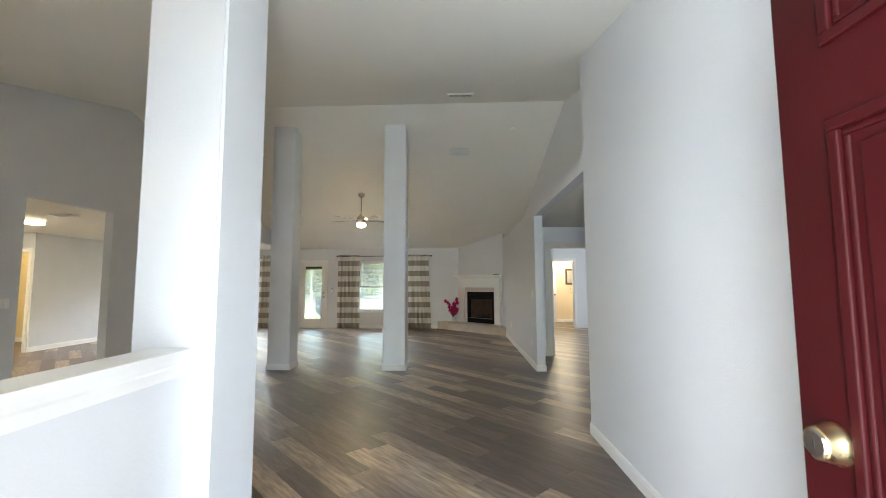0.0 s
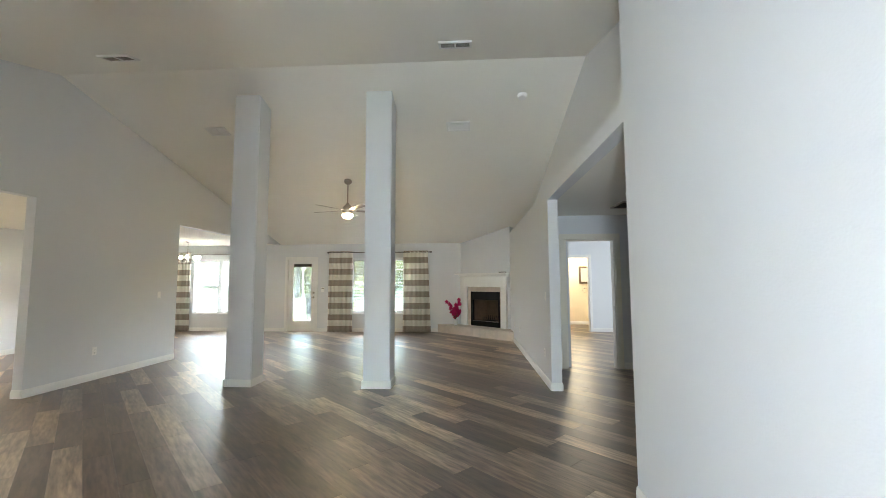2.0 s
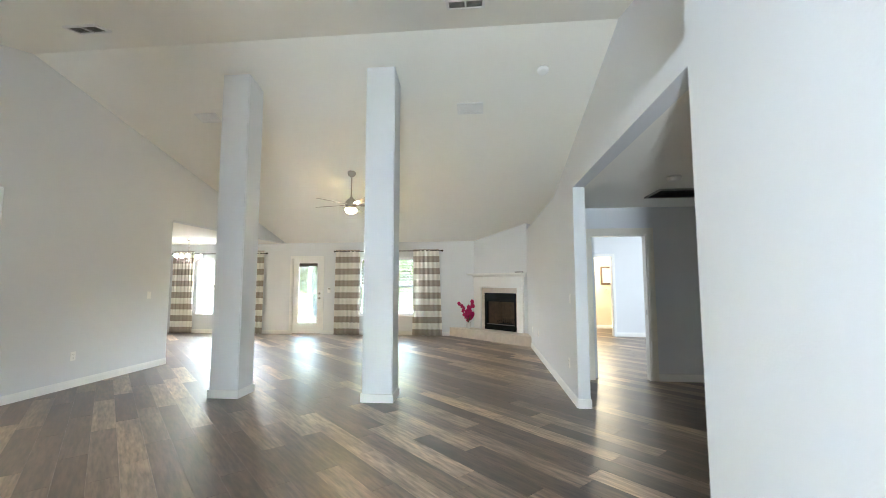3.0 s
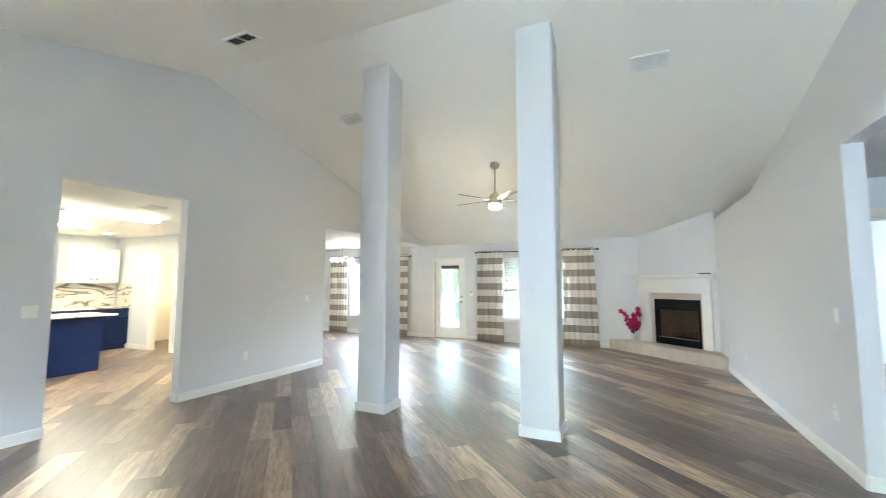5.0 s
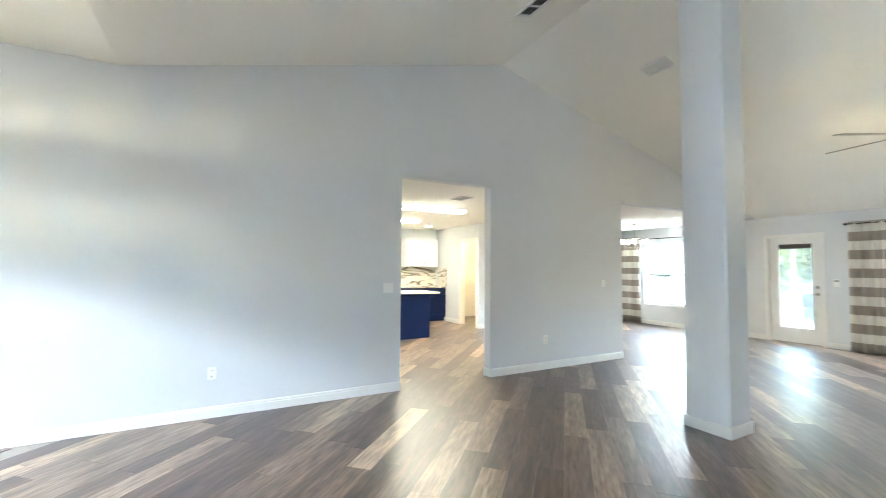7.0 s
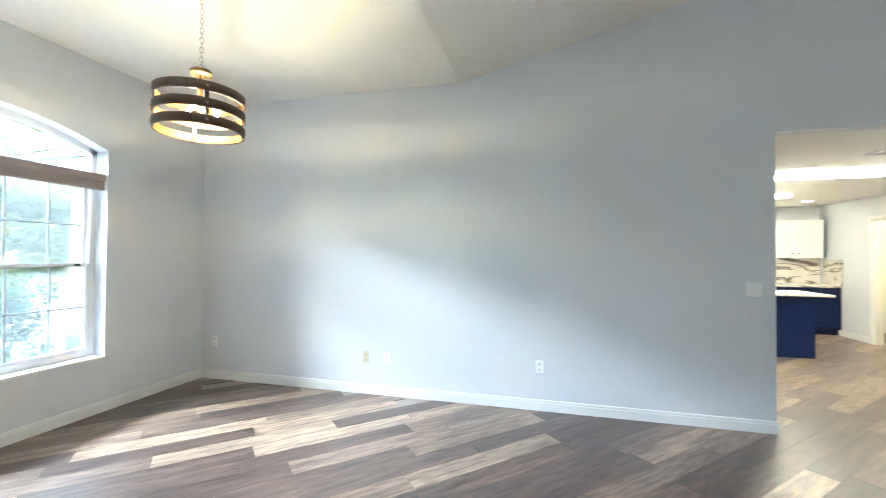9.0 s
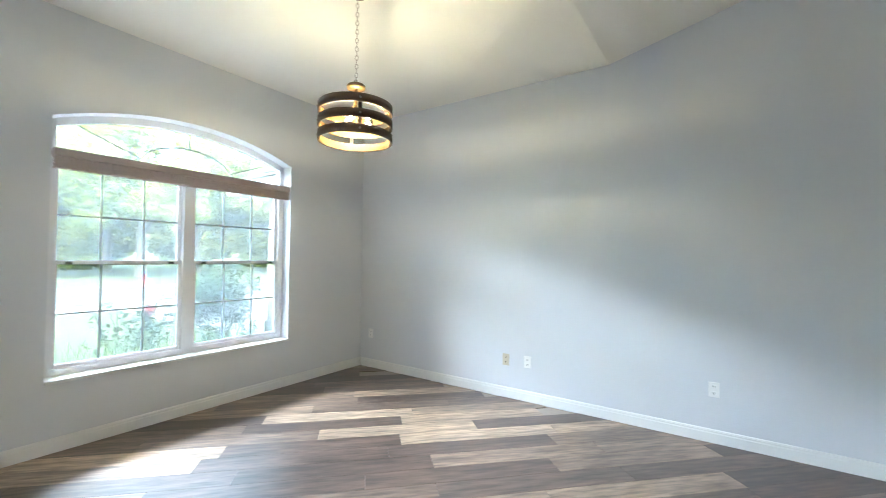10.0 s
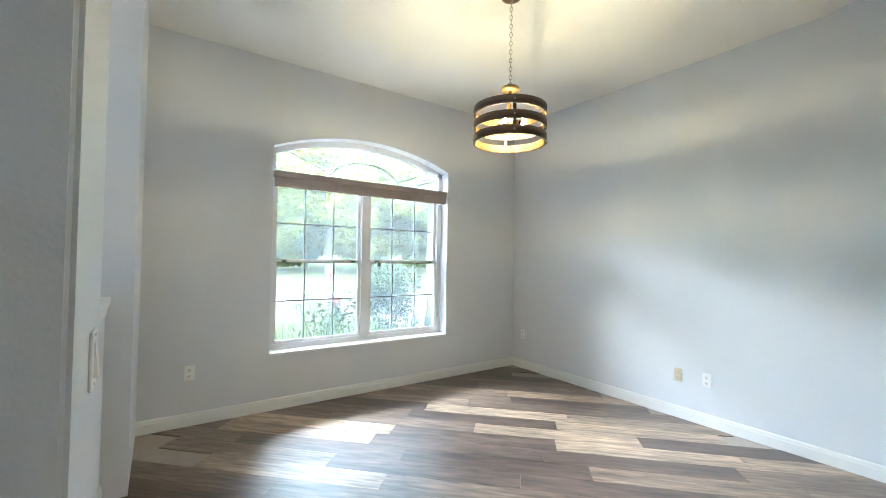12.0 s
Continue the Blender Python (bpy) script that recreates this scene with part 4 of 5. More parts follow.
# ---- curtains and rods ----
def curtain(x0, x1, label, seed, flare=0.0, y=None):
    r = random.Random(seed)
    w, h = x1 - x0, 2.235
    t = tagged(new("curtain"), label, "curtain", "striped curtains")
    cols, rows, folds = 64, 20, max(4, round(w / 0.105))
    ph = [r.uniform(-0.5, 0.5) for _ in range(folds + 2)]
    verts, faces = [], []
    for layer in (0, 1):
        for j in range(rows + 1):
            v = j / rows
            for i in range(cols + 1):
                u = i / cols
                ripple = math.sin(u * folds * math.tau + ph[int(u * folds)] * 0.8) * (0.030 - 0.012 * v) + 0.012 * math.sin(u * 9 + seed + v * 2)
                spread = 1 + (0.06 - 0.06 * v) + flare * (1 - v) * 0.12
                x = w / 2 + (u - 0.5) * w * spread + flare * (1 - v) * 0.05
                if j == rows:
                    ripple *= 0.6
                verts.append((x, ripple + (0.003 if layer else 0.0), v * h))
    n = (rows + 1) * (cols + 1)
    def q(layer, j, i):
        return layer * n + j * (cols + 1) + i
    for j in range(rows):
        for i in range(cols):
            faces.append((q(0, j, i), q(0, j, i + 1), q(0, j + 1, i + 1), q(0, j + 1, i)))
            faces.append((q(1, j, i), q(1, j + 1, i), q(1, j + 1, i + 1), q(1, j, i + 1)))
    for i in range(cols):
        faces.append((q(0, 0, i), q(1, 0, i), q(1, 0, i + 1), q(0, 0, i + 1)))
        faces.append((q(0, rows, i), q(0, rows, i + 1), q(1, rows, i + 1), q(1, rows, i)))
    for j in range(rows):
        faces.append((q(0, j, 0), q(0, j + 1, 0), q(1, j + 1, 0), q(1, j, 0)))
        faces.append((q(0, j, cols), q(1, j, cols), q(1, j + 1, cols), q(0, j + 1, cols)))
    me = bpy.data.meshes.new("curtain")
    me.from_pydata(verts, [], faces)
    me.materials.append(CLOTH)
    t.matrix_world = pose(x0, y or YB - 0.085, 0.008)
    panel_ob = new("panel", me)
    panel_ob.parent = t
    smooth(panel_ob)
    return t


def rod(x0, x1, z):
    t = thing("curtain_rod", pose((x0 + x1) / 2, YB - 0.085, z), "dark bronze curtain rod with knob finials", "curtain rod", "curtain rods")
    h = (x1 - x0) / 2 - 0.05
    bar = part("bar", tube(bmesh.new(), [(-h, 0, 0), (h, 0, 0)], 0.011, 10), IRON, t)
    for s in (-1, 1):
        f = smooth(part("finial", lathe(bmesh.new(), [(0.012, 0), (0.017, 0.008), (0.010, 0.016), (0.024, 0.03), (0.026, 0.04), (0.018, 0.055), (0.004, 0.066)], 16), IRON, t))
        f.matrix_basis = pose(s * h, 0, 0, 0, 90 * s)
        bm = bmesh.new()
        box(bm, s * (h - 0.12) - 0.012, s * (h - 0.12) + 0.012, 0.070, 0.085, -0.03, 0.03)
        tube(bm, [(s * (h - 0.12), 0.075, 0), (s * (h - 0.12), 0.0, -0.012)], 0.006, 8)
        part("bracket", bm, IRON, t)
    return t


rod(-3.95, -1.02, 2.205)
rod(-8.62, -5.83, 2.17)
curtain(-3.90, -3.24, "taupe and cream striped curtain drawn aside, full length", 3)
curtain(-1.80, -1.12, "taupe and cream striped curtain slightly flared at its hem", 5, 0.7)
curtain(-8.57, -7.95, "taupe and cream striped curtain in the breakfast nook", 8)
curtain(-6.36, -5.92, "taupe and cream striped curtain in the breakfast nook", 9)

# ---- fireplace ----
hearth = thing("hearth", pose(0, 0, 0), "raised beige tiled corner hearth", "hearth")
H0, H1 = Vector((-0.85, 12.86)), Vector((1.028, 11.12))
outline = [tuple(H0), (FP0.x, 12.862), (1.022, FP1.y - 0.008), tuple(H1)]
core = [(H0.x + 0.02, 12.855), (FP0.x, 12.855), (1.02, FP1.y - 0.012), (1.02, H1.y + 0.02)]
part("core", prism(bmesh.new(), "z", 0, 0.205, core), GROUT, hearth)
hd = (H1 - H0).normalized()
length = (H1 - H0).length
hn = Vector((hd.y, -hd.x))
for i in range(6):
    a, b = length * i / 6 + 0.002, length * (i + 1) / 6 - 0.002
    pa, pb = H0 + hd * a, H0 + hd * b
    part("front_tile", prism(bmesh.new(), "z", 0.0, 0.203, [tuple(pa), tuple(pb), tuple(pb - hn * 0.012), tuple(pa - hn * 0.012)]), TILE, hearth)
    poly = outline
    poly = clip(poly, hd.x, hd.y, hd.dot(H0) + b)
    poly = clip(poly, -hd.x, -hd.y, -(hd.dot(H0) + a))
    if len(poly) > 2:
        part("top_tile", prism(bmesh.new(), "z", 0.205, 0.217, poly), TILE, hearth)

fp = thing("fireplace", FP_POSE, "white wooden mantel around a black metal firebox", "fireplace")
for a, b in ((0.045, 0.285), (1.43, 1.60)):
    part("pilaster", boxed(a, b, -0.065, -0.001, 0.217, 1.24, bevel=0.004), TRIM, fp)
part("frieze", boxed(0.045, 1.60, -0.072, -0.001, 1.24, 1.50, bevel=0.004), TRIM, fp)
bm = bmesh.new()
prism(bm, "x", 0.02, 1.64, [(-0.001, 1.50), (-0.078, 1.50), (-0.085, 1.52), (-0.105, 1.535), (-0.115, 1.56), (-0.001, 1.56)])
part("crown_moulding", bm, TRIM, fp)
part("bead", boxed(0.04, 1.61, -0.078, -0.001, 1.285, 1.297), TRIM, fp)
part("mantel_shelf", boxed(-0.10, 1.665, -0.16, -0.001, 1.56, 1.60, bevel=0.006), TRIM, fp)
for n, dims in (("border_tile", (0.287, BOX0 - 0.002, 0.217, 0.66)), ("border_tile", (0.287, BOX0 - 0.002, 0.664, BOXZ1)), ("border_tile", (BOX1 + 0.002, 1.428, 0.217, 0.66)), ("border_tile", (BOX1 + 0.002, 1.428, 0.664, BOXZ1)),
                ("border_tile", (0.287, 0.66, BOXZ1 + 0.003, 1.238)), ("border_tile", (0.664, 1.05, BOXZ1 + 0.003, 1.238)), ("border_tile", (1.054, 1.428, BOXZ1 + 0.003, 1.238))):
    part(n, boxed(dims[0], dims[1], -0.014, -0.001, dims[2], dims[3]), TILE, fp)
bm = bmesh.new()
for dims in ((BOX0, BOX1, BOXZ1 - 0.21, BOXZ1), (BOX0, BOX1, 0.218, 0.36), (BOX0, BOX0 + 0.09, 0.36, BOXZ1 - 0.21), (BOX1 - 0.05, BOX1, 0.36, BOXZ1 - 0.21)):
    box(bm, dims[0], dims[1], -0.020, 0.03, dims[2], dims[3], bevel=0.003)
part("face_frame", bm, BLACK, fp, "black metal face frame")
part("trim_bar", boxed(BOX0 + 0.09, BOX1 - 0.05, -0.026, -0.018, 0.352, 0.362), STEEL, fp, "thin bright trim bar")
bm = bmesh.new()
prism(bm, "z", 0.30, 0.95, [(BOX0 + 0.05, 0.03), (BOX0 + 0.02, 0.04), (BOX0 + 0.2, 0.42), (BOX0 + 0.23, 0.41)])
prism(bm, "z", 0.30, 0.95, [(BOX1 - 0.03, 0.03), (BOX1 - 0.001, 0.04), (BOX1 - 0.2, 0.42), (BOX1 - 0.23, 0.41)])
box(bm, BOX0 + 0.2, BOX1 - 0.2, 0.40, 0.43, 0.30, 0.95)
part("firebrick_lining", bm, FIREBRICK, fp, "brown firebrick lining")
bm = bmesh.new()
box(bm, BOX0, BOX1, 0.03, 0.44, 0.28, 0.31)
box(bm, BOX0, BOX1, 0.03, 0.44, 0.95, 0.97)
part("firebox_floor", bm, BLACK, fp)
for i in range(7):
    x = BOX0 + 0.32 + i * 0.065
    part("grate_bar", tube(bmesh.new(), [(x, 0.10, 0.45), (x, 0.12, 0.36), (x, 0.32, 0.36), (x, 0.34, 0.48)], 0.008, 6), BLACK, fp)

remote = thing("remote_control", FP_POSE @ pose(1.53, -0.10, 1.60, 0, 0, 4), "black remote control lying on the mantel shelf", "remote")
part("case", boxed(-0.10, 0.10, -0.024, 0.024, 0, 0.020, bevel=0.006), SLOT, remote)
bm = bmesh.new()
for i in range(6):
    for j in (-1, 0, 1):
        box(bm, -0.07 + i * 0.022, -0.058 + i * 0.022, j * 0.013 - 0.004, j * 0.013 + 0.004, 0.0195, 0.022)
part("buttons", bm, GRAYVENT, remote)

vase = thing("flower_vase", pose(-0.353, 12.66, 0.217), "small white ceramic vase standing on the hearth", "vase")
smooth(part("body", lathe(bmesh.new(), [(0.045, 0), (0.052, 0.02), (0.055, 0.10), (0.052, 0.15), (0.045, 0.15), (0.044, 0.03)], 28), CERAMIC, vase))
orchid = thing("orchid_plant", pose(-0.353, 12.66, 0.35), "magenta artificial orchid in the white vase", "flowers")
r = random.Random(4)
SPRAYS = ((-0.22, 0.02, 0.45), (0.12, -0.03, 0.51), (0.04, 0.05, 0.42), (-0.03, -0.04, 0.33), (-0.12, 0.0, 0.22), (0.09, 0.03, 0.24))
for dx, dy, up in SPRAYS:
    def spray(s):
        return Vector((dx * s ** 1.6, dy * s ** 1.4, up * (1.25 * s - 0.25 * s * s)))
    part("stem", tube(bmesh.new(), [(0, 0, -0.08)] + [spray(s / 5) for s in range(1, 6)], 0.004, 6, 0.002), STEMGREEN, orchid, "dark green stem")
    for f in range(6):
        at = spray(0.42 + 0.62 * f / 5) + Vector((r.uniform(-0.035, 0.035), r.uniform(-0.035, 0.035), r.uniform(-0.025, 0.025)))
        bm = bmesh.new()
        tilt = Euler((r.uniform(0.9, 1.9), r.uniform(-0.5, 0.5), r.uniform(-0.9, 0.9))).to_matrix()
        for p in range(5):
            wide = 0.030 if p in (1, 4) else 0.020
            centre = bm.verts.new(at + tilt @ Vector((0, 0, 0.004)))
            rim = []
            for q in range(8):
                th = q * math.tau / 8
                loc = Vector((0.032 + 0.027 * math.cos(th), wide * math.sin(th), 0.012 * math.cos(th) ** 2 + 0.006 * math.sin(th) ** 2))
                loc.rotate(Euler((0, 0, p * math.tau / 5 + 0.3)))
                rim.append(bm.verts.new(at + tilt @ loc))
            for q in range(8):
                bm.faces.new((centre, rim[q], rim[(q + 1) % 8]))
        smooth(part("blossom", bm, PETAL, orchid, "magenta blossom"))
for k in range(6):
    a = k * 1.05
    bm = bmesh.new()
    base, tip = Vector((0, 0, 0)), Vector((0.13 * math.cos(a), 0.13 * math.sin(a), 0.12 + 0.03 * (k % 3)))
    side = Vector((-math.sin(a), math.cos(a), 0)) * 0.018
    mid = base.lerp(tip, 0.55) + Vector((0, 0, 0.035))
    v = [bm.verts.new(p) for p in (base, mid - side, tip, mid + side)]
    bm.faces.new((v[0], v[1], v[3])), bm.faces.new((v[1], v[2], v[3]))
    part("leaf", bm, STEMGREEN, orchid)

# ---- ceiling fan ----
fx, fy = -2.353, 9.31
fanz = ceiling_z(fy)
fan_ob = thing("ceiling_fan", pose(fx, fy, 0), "brushed nickel ceiling fan with lit bowl light", "ceiling fan")
smooth(part("canopy", lathe(bmesh.new(), [(0.075, fanz + 0.02), (0.075, fanz - 0.035), (0.06, fanz - 0.06), (0.02, fanz - 0.085)], 28), STEEL, fan_ob))
part("downrod", tube(bmesh.new(), [(0, 0, fanz - 0.08), (0, 0, 2.88)], 0.0125, 12), STEEL, fan_ob)
smooth(part("motor", lathe(bmesh.new(), [(0.022, 2.92), (0.035, 2.89), (0.075, 2.86), (0.105, 2.82), (0.110, 2.76), (0.095, 2.72), (0.085, 2.695)], 32), STEEL, fan_ob))
smooth(part("light_bowl", lathe(bmesh.new(), [(0.098, 2.695), (0.100, 2.68), (0.092, 2.645), (0.065, 2.622), (0.02, 2.612)], 32), BOWL, fan_ob, "glowing frosted glass bowl"))
for k in range(5):
    ang = k * 72 + 23
    bl = part("blade", boxed(0.17, 0.72, -0.055, 0.055, -0.004, 0.004, bevel=0.003), STEEL, fan_ob, "slim brushed nickel blade")
    for v in bl.data.vertices:
        v.co.y *= 0.75 + 0.35 * (v.co.x - 0.17) / 0.55
    bl.matrix_basis = pose(0, 0, 2.77, 0, 0, ang) @ pose(0, 0, 0, -11)
    arm = part("blade_arm", boxed(0.09, 0.21, -0.018, 0.018, -0.003, 0.006), STEEL, fan_ob)
    arm.matrix_basis = pose(0, 0, 2.77, 0, 0, ang)

# ---- dining pendant ----
pend = thing("pendant_lamp", pose(-3.452, 1.239, -0.012), "dark banded drum pendant lit by warm bulbs", "pendant lamp")
for z in (2.133, 2.225, 2.317):
    bm = lathe(bmesh.new(), [(0.231, z), (0.238, z), (0.238, z + 0.052), (0.231, z + 0.052)], 64, closed=True)
    band = smooth(part("band", bm, BANDWOOD, pend, "dark wood-look metal band"))
    part("lining", lathe(bmesh.new(), [(0.2285, z + 0.001), (0.2305, z + 0.001), (0.2305, z + 0.051), (0.2285, z + 0.051)], 64, closed=True), GOLDLEAF, band, "antique gold lining")
for k in range(4):
    a = k * 90 + 53
    st = part("strap", boxed(0.222, 0.2282, -0.011, 0.011, 2.133, 2.369), IRON, pend)
    st.matrix_basis = pose(0, 0, 0, 0, 0, a)
    for z in (2.159, 2.251, 2.343):
        rv = smooth(part("rivet", lathe(bmesh.new(), [(0.007, 0), (0.006, 0.003), (0.002, 0.005)], 10), STEEL, st))
        rv.matrix_basis = pose(0.238, 0, z, 0, 90)
    part("spoke", tube(bmesh.new(), [(0.225 * math.cos(radians(a)), 0.225 * math.sin(radians(a)), 2.345), (0.02 * math.cos(radians(a)), 0.02 * math.sin(radians(a)), 2.455)], 0.005, 8), GOLDLEAF, pend)
smooth(part("top_disc", lathe(bmesh.new(), [(0.058, 2.482), (0.060, 2.488), (0.060, 2.500), (0.050, 2.510), (0.02, 2.516)], 30), GOLDLEAF, pend))
part("stem", tube(bmesh.new(), [(0, 0, 2.515), (0, 0, 2.22)], 0.009, 10), GOLDLEAF, pend)
for k in range(3):
    a = radians(k * 120 + 25)
    cx, cy = 0.085 * math.cos(a), 0.085 * math.sin(a)
    arm = part("bulb_arm", tube(bmesh.new(), [(0, 0, 2.235), (cx * 0.6, cy * 0.6, 2.225), (cx, cy, 2.235)], 0.006, 8), GOLDLEAF, pend)
    part("socket", lathe(bmesh.new(), [(0.014, 2.222), (0.014, 2.242)], 14, (cx, cy, 0)), GOLDLEAF, arm)
    glass = smooth(part("bulb", lathe(bmesh.new(), [(0.010, 2.242), (0.013, 2.248), (0.024, 2.266), (0.028, 2.280), (0.022, 2.300), (0.008, 2.308)], 16, (cx, cy, 0)), GLASS, arm, "clear glass bulb"))
    glass.visible_shadow = False
    part("filament", lathe(bmesh.new(), [(0.004, 2.243), (0.004, 2.252), (0.008, 2.256), (0.008, 2.270), (0.004, 2.274)], 8, (cx, cy, 0)), BULB, arm, "glowing warm filament")


def chain(parent, z0, z1, link=0.036, r=0.0022):
    n = int((z1 - z0) / (link * 0.78))
    for i in range(n):
        z = z0 + (i + 0.5) * (z1 - z0) / n
        pts = [(0.009 * math.cos(k * math.tau / 12), 0, link / 2 * math.sin(k * math.tau / 12)) for k in range(13)]
        ob = part("chain_link", tube(bmesh.new(), pts, r, 5), STEEL, parent)
        ob.matrix_basis = pose(0, 0, z, 0, 0, 45 + 90 * (i % 2))


chain(pend, 2.53, 3.102)
pts = [(0.016 * math.cos(k * math.tau / 14), 0, 2.525 + 0.016 * math.sin(k * math.tau / 14)) for k in range(15)]
part("top_ring", tube(bmesh.new(), pts, 0.003, 6), STEEL, pend)
smooth(part("ceiling_canopy", lathe(bmesh.new(), [(0.065, 3.112), (0.065, 3.106), (0.05, 3.102), (0.01, 3.098)], 26), GOLDLEAF, pend))

# ---- breakfast nook chandelier ----
ch = thing("chandelier", pose(-7.235, 11.63, 0), "nickel five-arm chandelier with glowing white globes", "chandelier")
smooth(part("canopy", lathe(bmesh.new(), [(0.06, LOW), (0.06, LOW - 0.012), (0.02, LOW - 0.03)], 24), STEEL, ch))
chain(ch, 2.16, LOW - 0.02, 0.04, 0.003)
smooth(part("column_stem", lathe(bmesh.new(), [(0.008, 2.17), (0.012, 2.14), (0.022, 2.10), (0.012, 2.06), (0.018, 2.00), (0.035, 1.95), (0.024, 1.91), (0.01, 1.88), (0.016, 1.865), (0.004, 1.845)], 20), STEEL, ch))
for k in range(5):
    a = radians(k * 72 + 15)
    c, s = math.cos(a), math.sin(a)
    arm = part("arm", tube(bmesh.new(), [(r * c, r * s, z) for r, z in ((0.02, 1.94), (0.08, 1.89), (0.15, 1.885), (0.235, 1.92), (0.265, 1.97))], 0.007, 8), STEEL, ch)
    part("cup", lathe(bmesh.new(), [(0.012, 1.965), (0.032, 1.975), (0.034, 1.985), (0.015, 1.99)], 16, (0.265 * c, 0.265 * s, 0)), STEEL, arm)
    smooth(part("globe", lathe(bmesh.new(), [(0.018, 1.985), (0.034, 2.005), (0.040, 2.03), (0.036, 2.055), (0.024, 2.07), (0.008, 2.075)], 20, (0.265 * c, 0.265 * s, 0)), CANDLE, arm, "glowing frosted globe"))


# ---- kitchen ----
def shaker(parent, x, y0, y1, z0, z1, mat, knob_at=None, knob_mat=None):
    """A flat-framed door on a cabinet front that faces +x."""
    d = part("door", boxed(x, x + 0.012, y0, y1, z0, z1), mat, parent)
    bm = bmesh.new()
    k = 0.055
    for a, b, c, e in ((y0, y1, z0, z0 + k), (y0, y1, z1 - k, z1), (y0, y0 + k, z0 + k, z1 - k), (y1 - k, y1, z0 + k, z1 - k)):
        box(bm, x + 0.012, x + 0.020, a, b, c, e)
    part("door_frame", bm, mat, d)
    if knob_at:
        kb = smooth(part("knob", lathe(bmesh.new(), [(0.006, 0), (0.006, 0.012), (0.015, 0.018), (0.015, 0.026), (0.006, 0.03)], 16), knob_mat or IRON, d, "dark round knob"))
        kb.matrix_basis = pose(x + 0.020, knob_at[0], knob_at[1], 0, 90)
    return d


island = thing("kitchen_island", pose(0, 0, 0), "navy blue painted kitchen island cabinet", "island")
part("body", boxed(-9.05, -8.345, 4.3, 6.865, 0.0, 0.872, bevel=0.004), NAVY, island)
part("end_panel", boxed(-9.03, -8.365, 6.865, 6.877, 0.012, 0.862), NAVY, island)
for y0 in (4.32, 5.17, 6.02):
    part("back_panel", boxed(-8.345, -8.338, y0, y0 + 0.835, 0.02, 0.862), NAVY, island)
top = thing("island_countertop", pose(0, 0, 0), "white stone countertop with brown veins on the island", "countertop")
part("slab", boxed(-9.10, -8.27, 4.25, 7.06, 0.873, 0.905, bevel=0.006), MARBLE, top)
for y0, y1 in ((5.7, 6.6), (6.603, 7.5), (7.503, 8.405)):
    cab = thing("base_cabinet", pose(0, 0, 0), "navy blue base cabinet with framed doors", "cabinet", "navy base cabinets")
    part("body", boxed(XK + 0.002, -10.50, y0, y1, 0.10, 0.872), NAVY, cab)
    part("toe_kick", boxed(XK + 0.002, -10.57, y0, y1, 0.0, 0.10), NAVY, cab)
    shaker(cab, -10.50, y0 + 0.006, (y0 + y1) / 2 - 0.002, 0.12, 0.69, NAVY, ((y0 + y1) / 2 - 0.04, 0.64))
    shaker(cab, -10.50, (y0 + y1) / 2 + 0.002, y1 - 0.006, 0.12, 0.69, NAVY, ((y0 + y1) / 2 + 0.04, 0.64))
    part("drawer_front", boxed(-10.50, -10.482, y0 + 0.006, y1 - 0.006, 0.705, 0.862, bevel=0.003), NAVY, cab)
worktop = thing("countertop", pose(0, 0, 0), "white stone countertop with brown veins on the base cabinets", "countertop")
part("slab", boxed(XK + 0.002, -10.455, 5.65, 8.412, 0.873, 0.908, bevel=0.005), MARBLE, worktop)
splash = tagged(mesh_object("backsplash", boxed(XK + 0.001, XK + 0.014, 5.65, 8.41, 0.909, 1.412), MARBLE), "cream stone backsplash with bold brown veins", "backsplash", kind="structure")
part("side_splash", boxed(-10.98, -10.46, YK - 0.014, YK - 0.001, 0.909, 1.39), MARBLE, splash)
for y0, y1 in ((6.2, 7.12), (7.37, 8.31)):
    cab = thing("wall_cabinet", pose(0, 0, 0), "white framed wall cabinet with dark knobs", "cabinet", "white wall cabinets")
    part("body", boxed(XK + 0.002, -10.79, y0, y1, 1.414, 2.15), CABWHITE, cab)
    m = (y0 + y1) / 2
    shaker(cab, -10.79, y0 + 0.004, m - 0.002, 1.42, 2.144, CABWHITE, (m - 0.05, 1.50))
    shaker(cab, -10.79, m + 0.002, y1 - 0.004, 1.42, 2.144, CABWHITE, (m + 0.05, 1.50))
for x, y in ((-7.40, 6.46), (-9.25, 6.40)):
    lt = thing("ceiling_light", pose(x, y, LOW), "long fluorescent ceiling light with white wraparound diffuser, lit", "ceiling light", "kitchen ceiling lights")
    part("pan", boxed(-0.105, 0.105, -0.61, 0.61, -0.018, -0.001), PLASTIC, lt)
    bm = bmesh.new()
    prism(bm, "y", -0.60, 0.60, [(-0.095, -0.018), (-0.095, -0.034), (-0.075, -0.05), (0.075, -0.05), (0.095, -0.034), (0.095, -0.018)])
    part("diffuser", bm, TUBE, lt, "glowing white diffuser")
    for s in (-1, 1):
        part("end_cap", boxed(-0.103, 0.103, 0.60 * s - 0.008, 0.60 * s + 0.008, -0.053, -0.018), PLASTIC, lt)
can = thing("recessed_light", pose(-10.2, 7.75, LOW), "small round recessed ceiling light, lit", "ceiling light")
part("trim_ring", lathe(bmesh.new(), [(0.095, 0), (0.095, -0.006), (0.07, -0.008), (0.07, 0)], 28, closed=True), PLASTIC, can)
part("lens", lathe(bmesh.new(), [(0.069, -0.001), (0.069, -0.005)], 28), TUBE, can, "glowing lens")
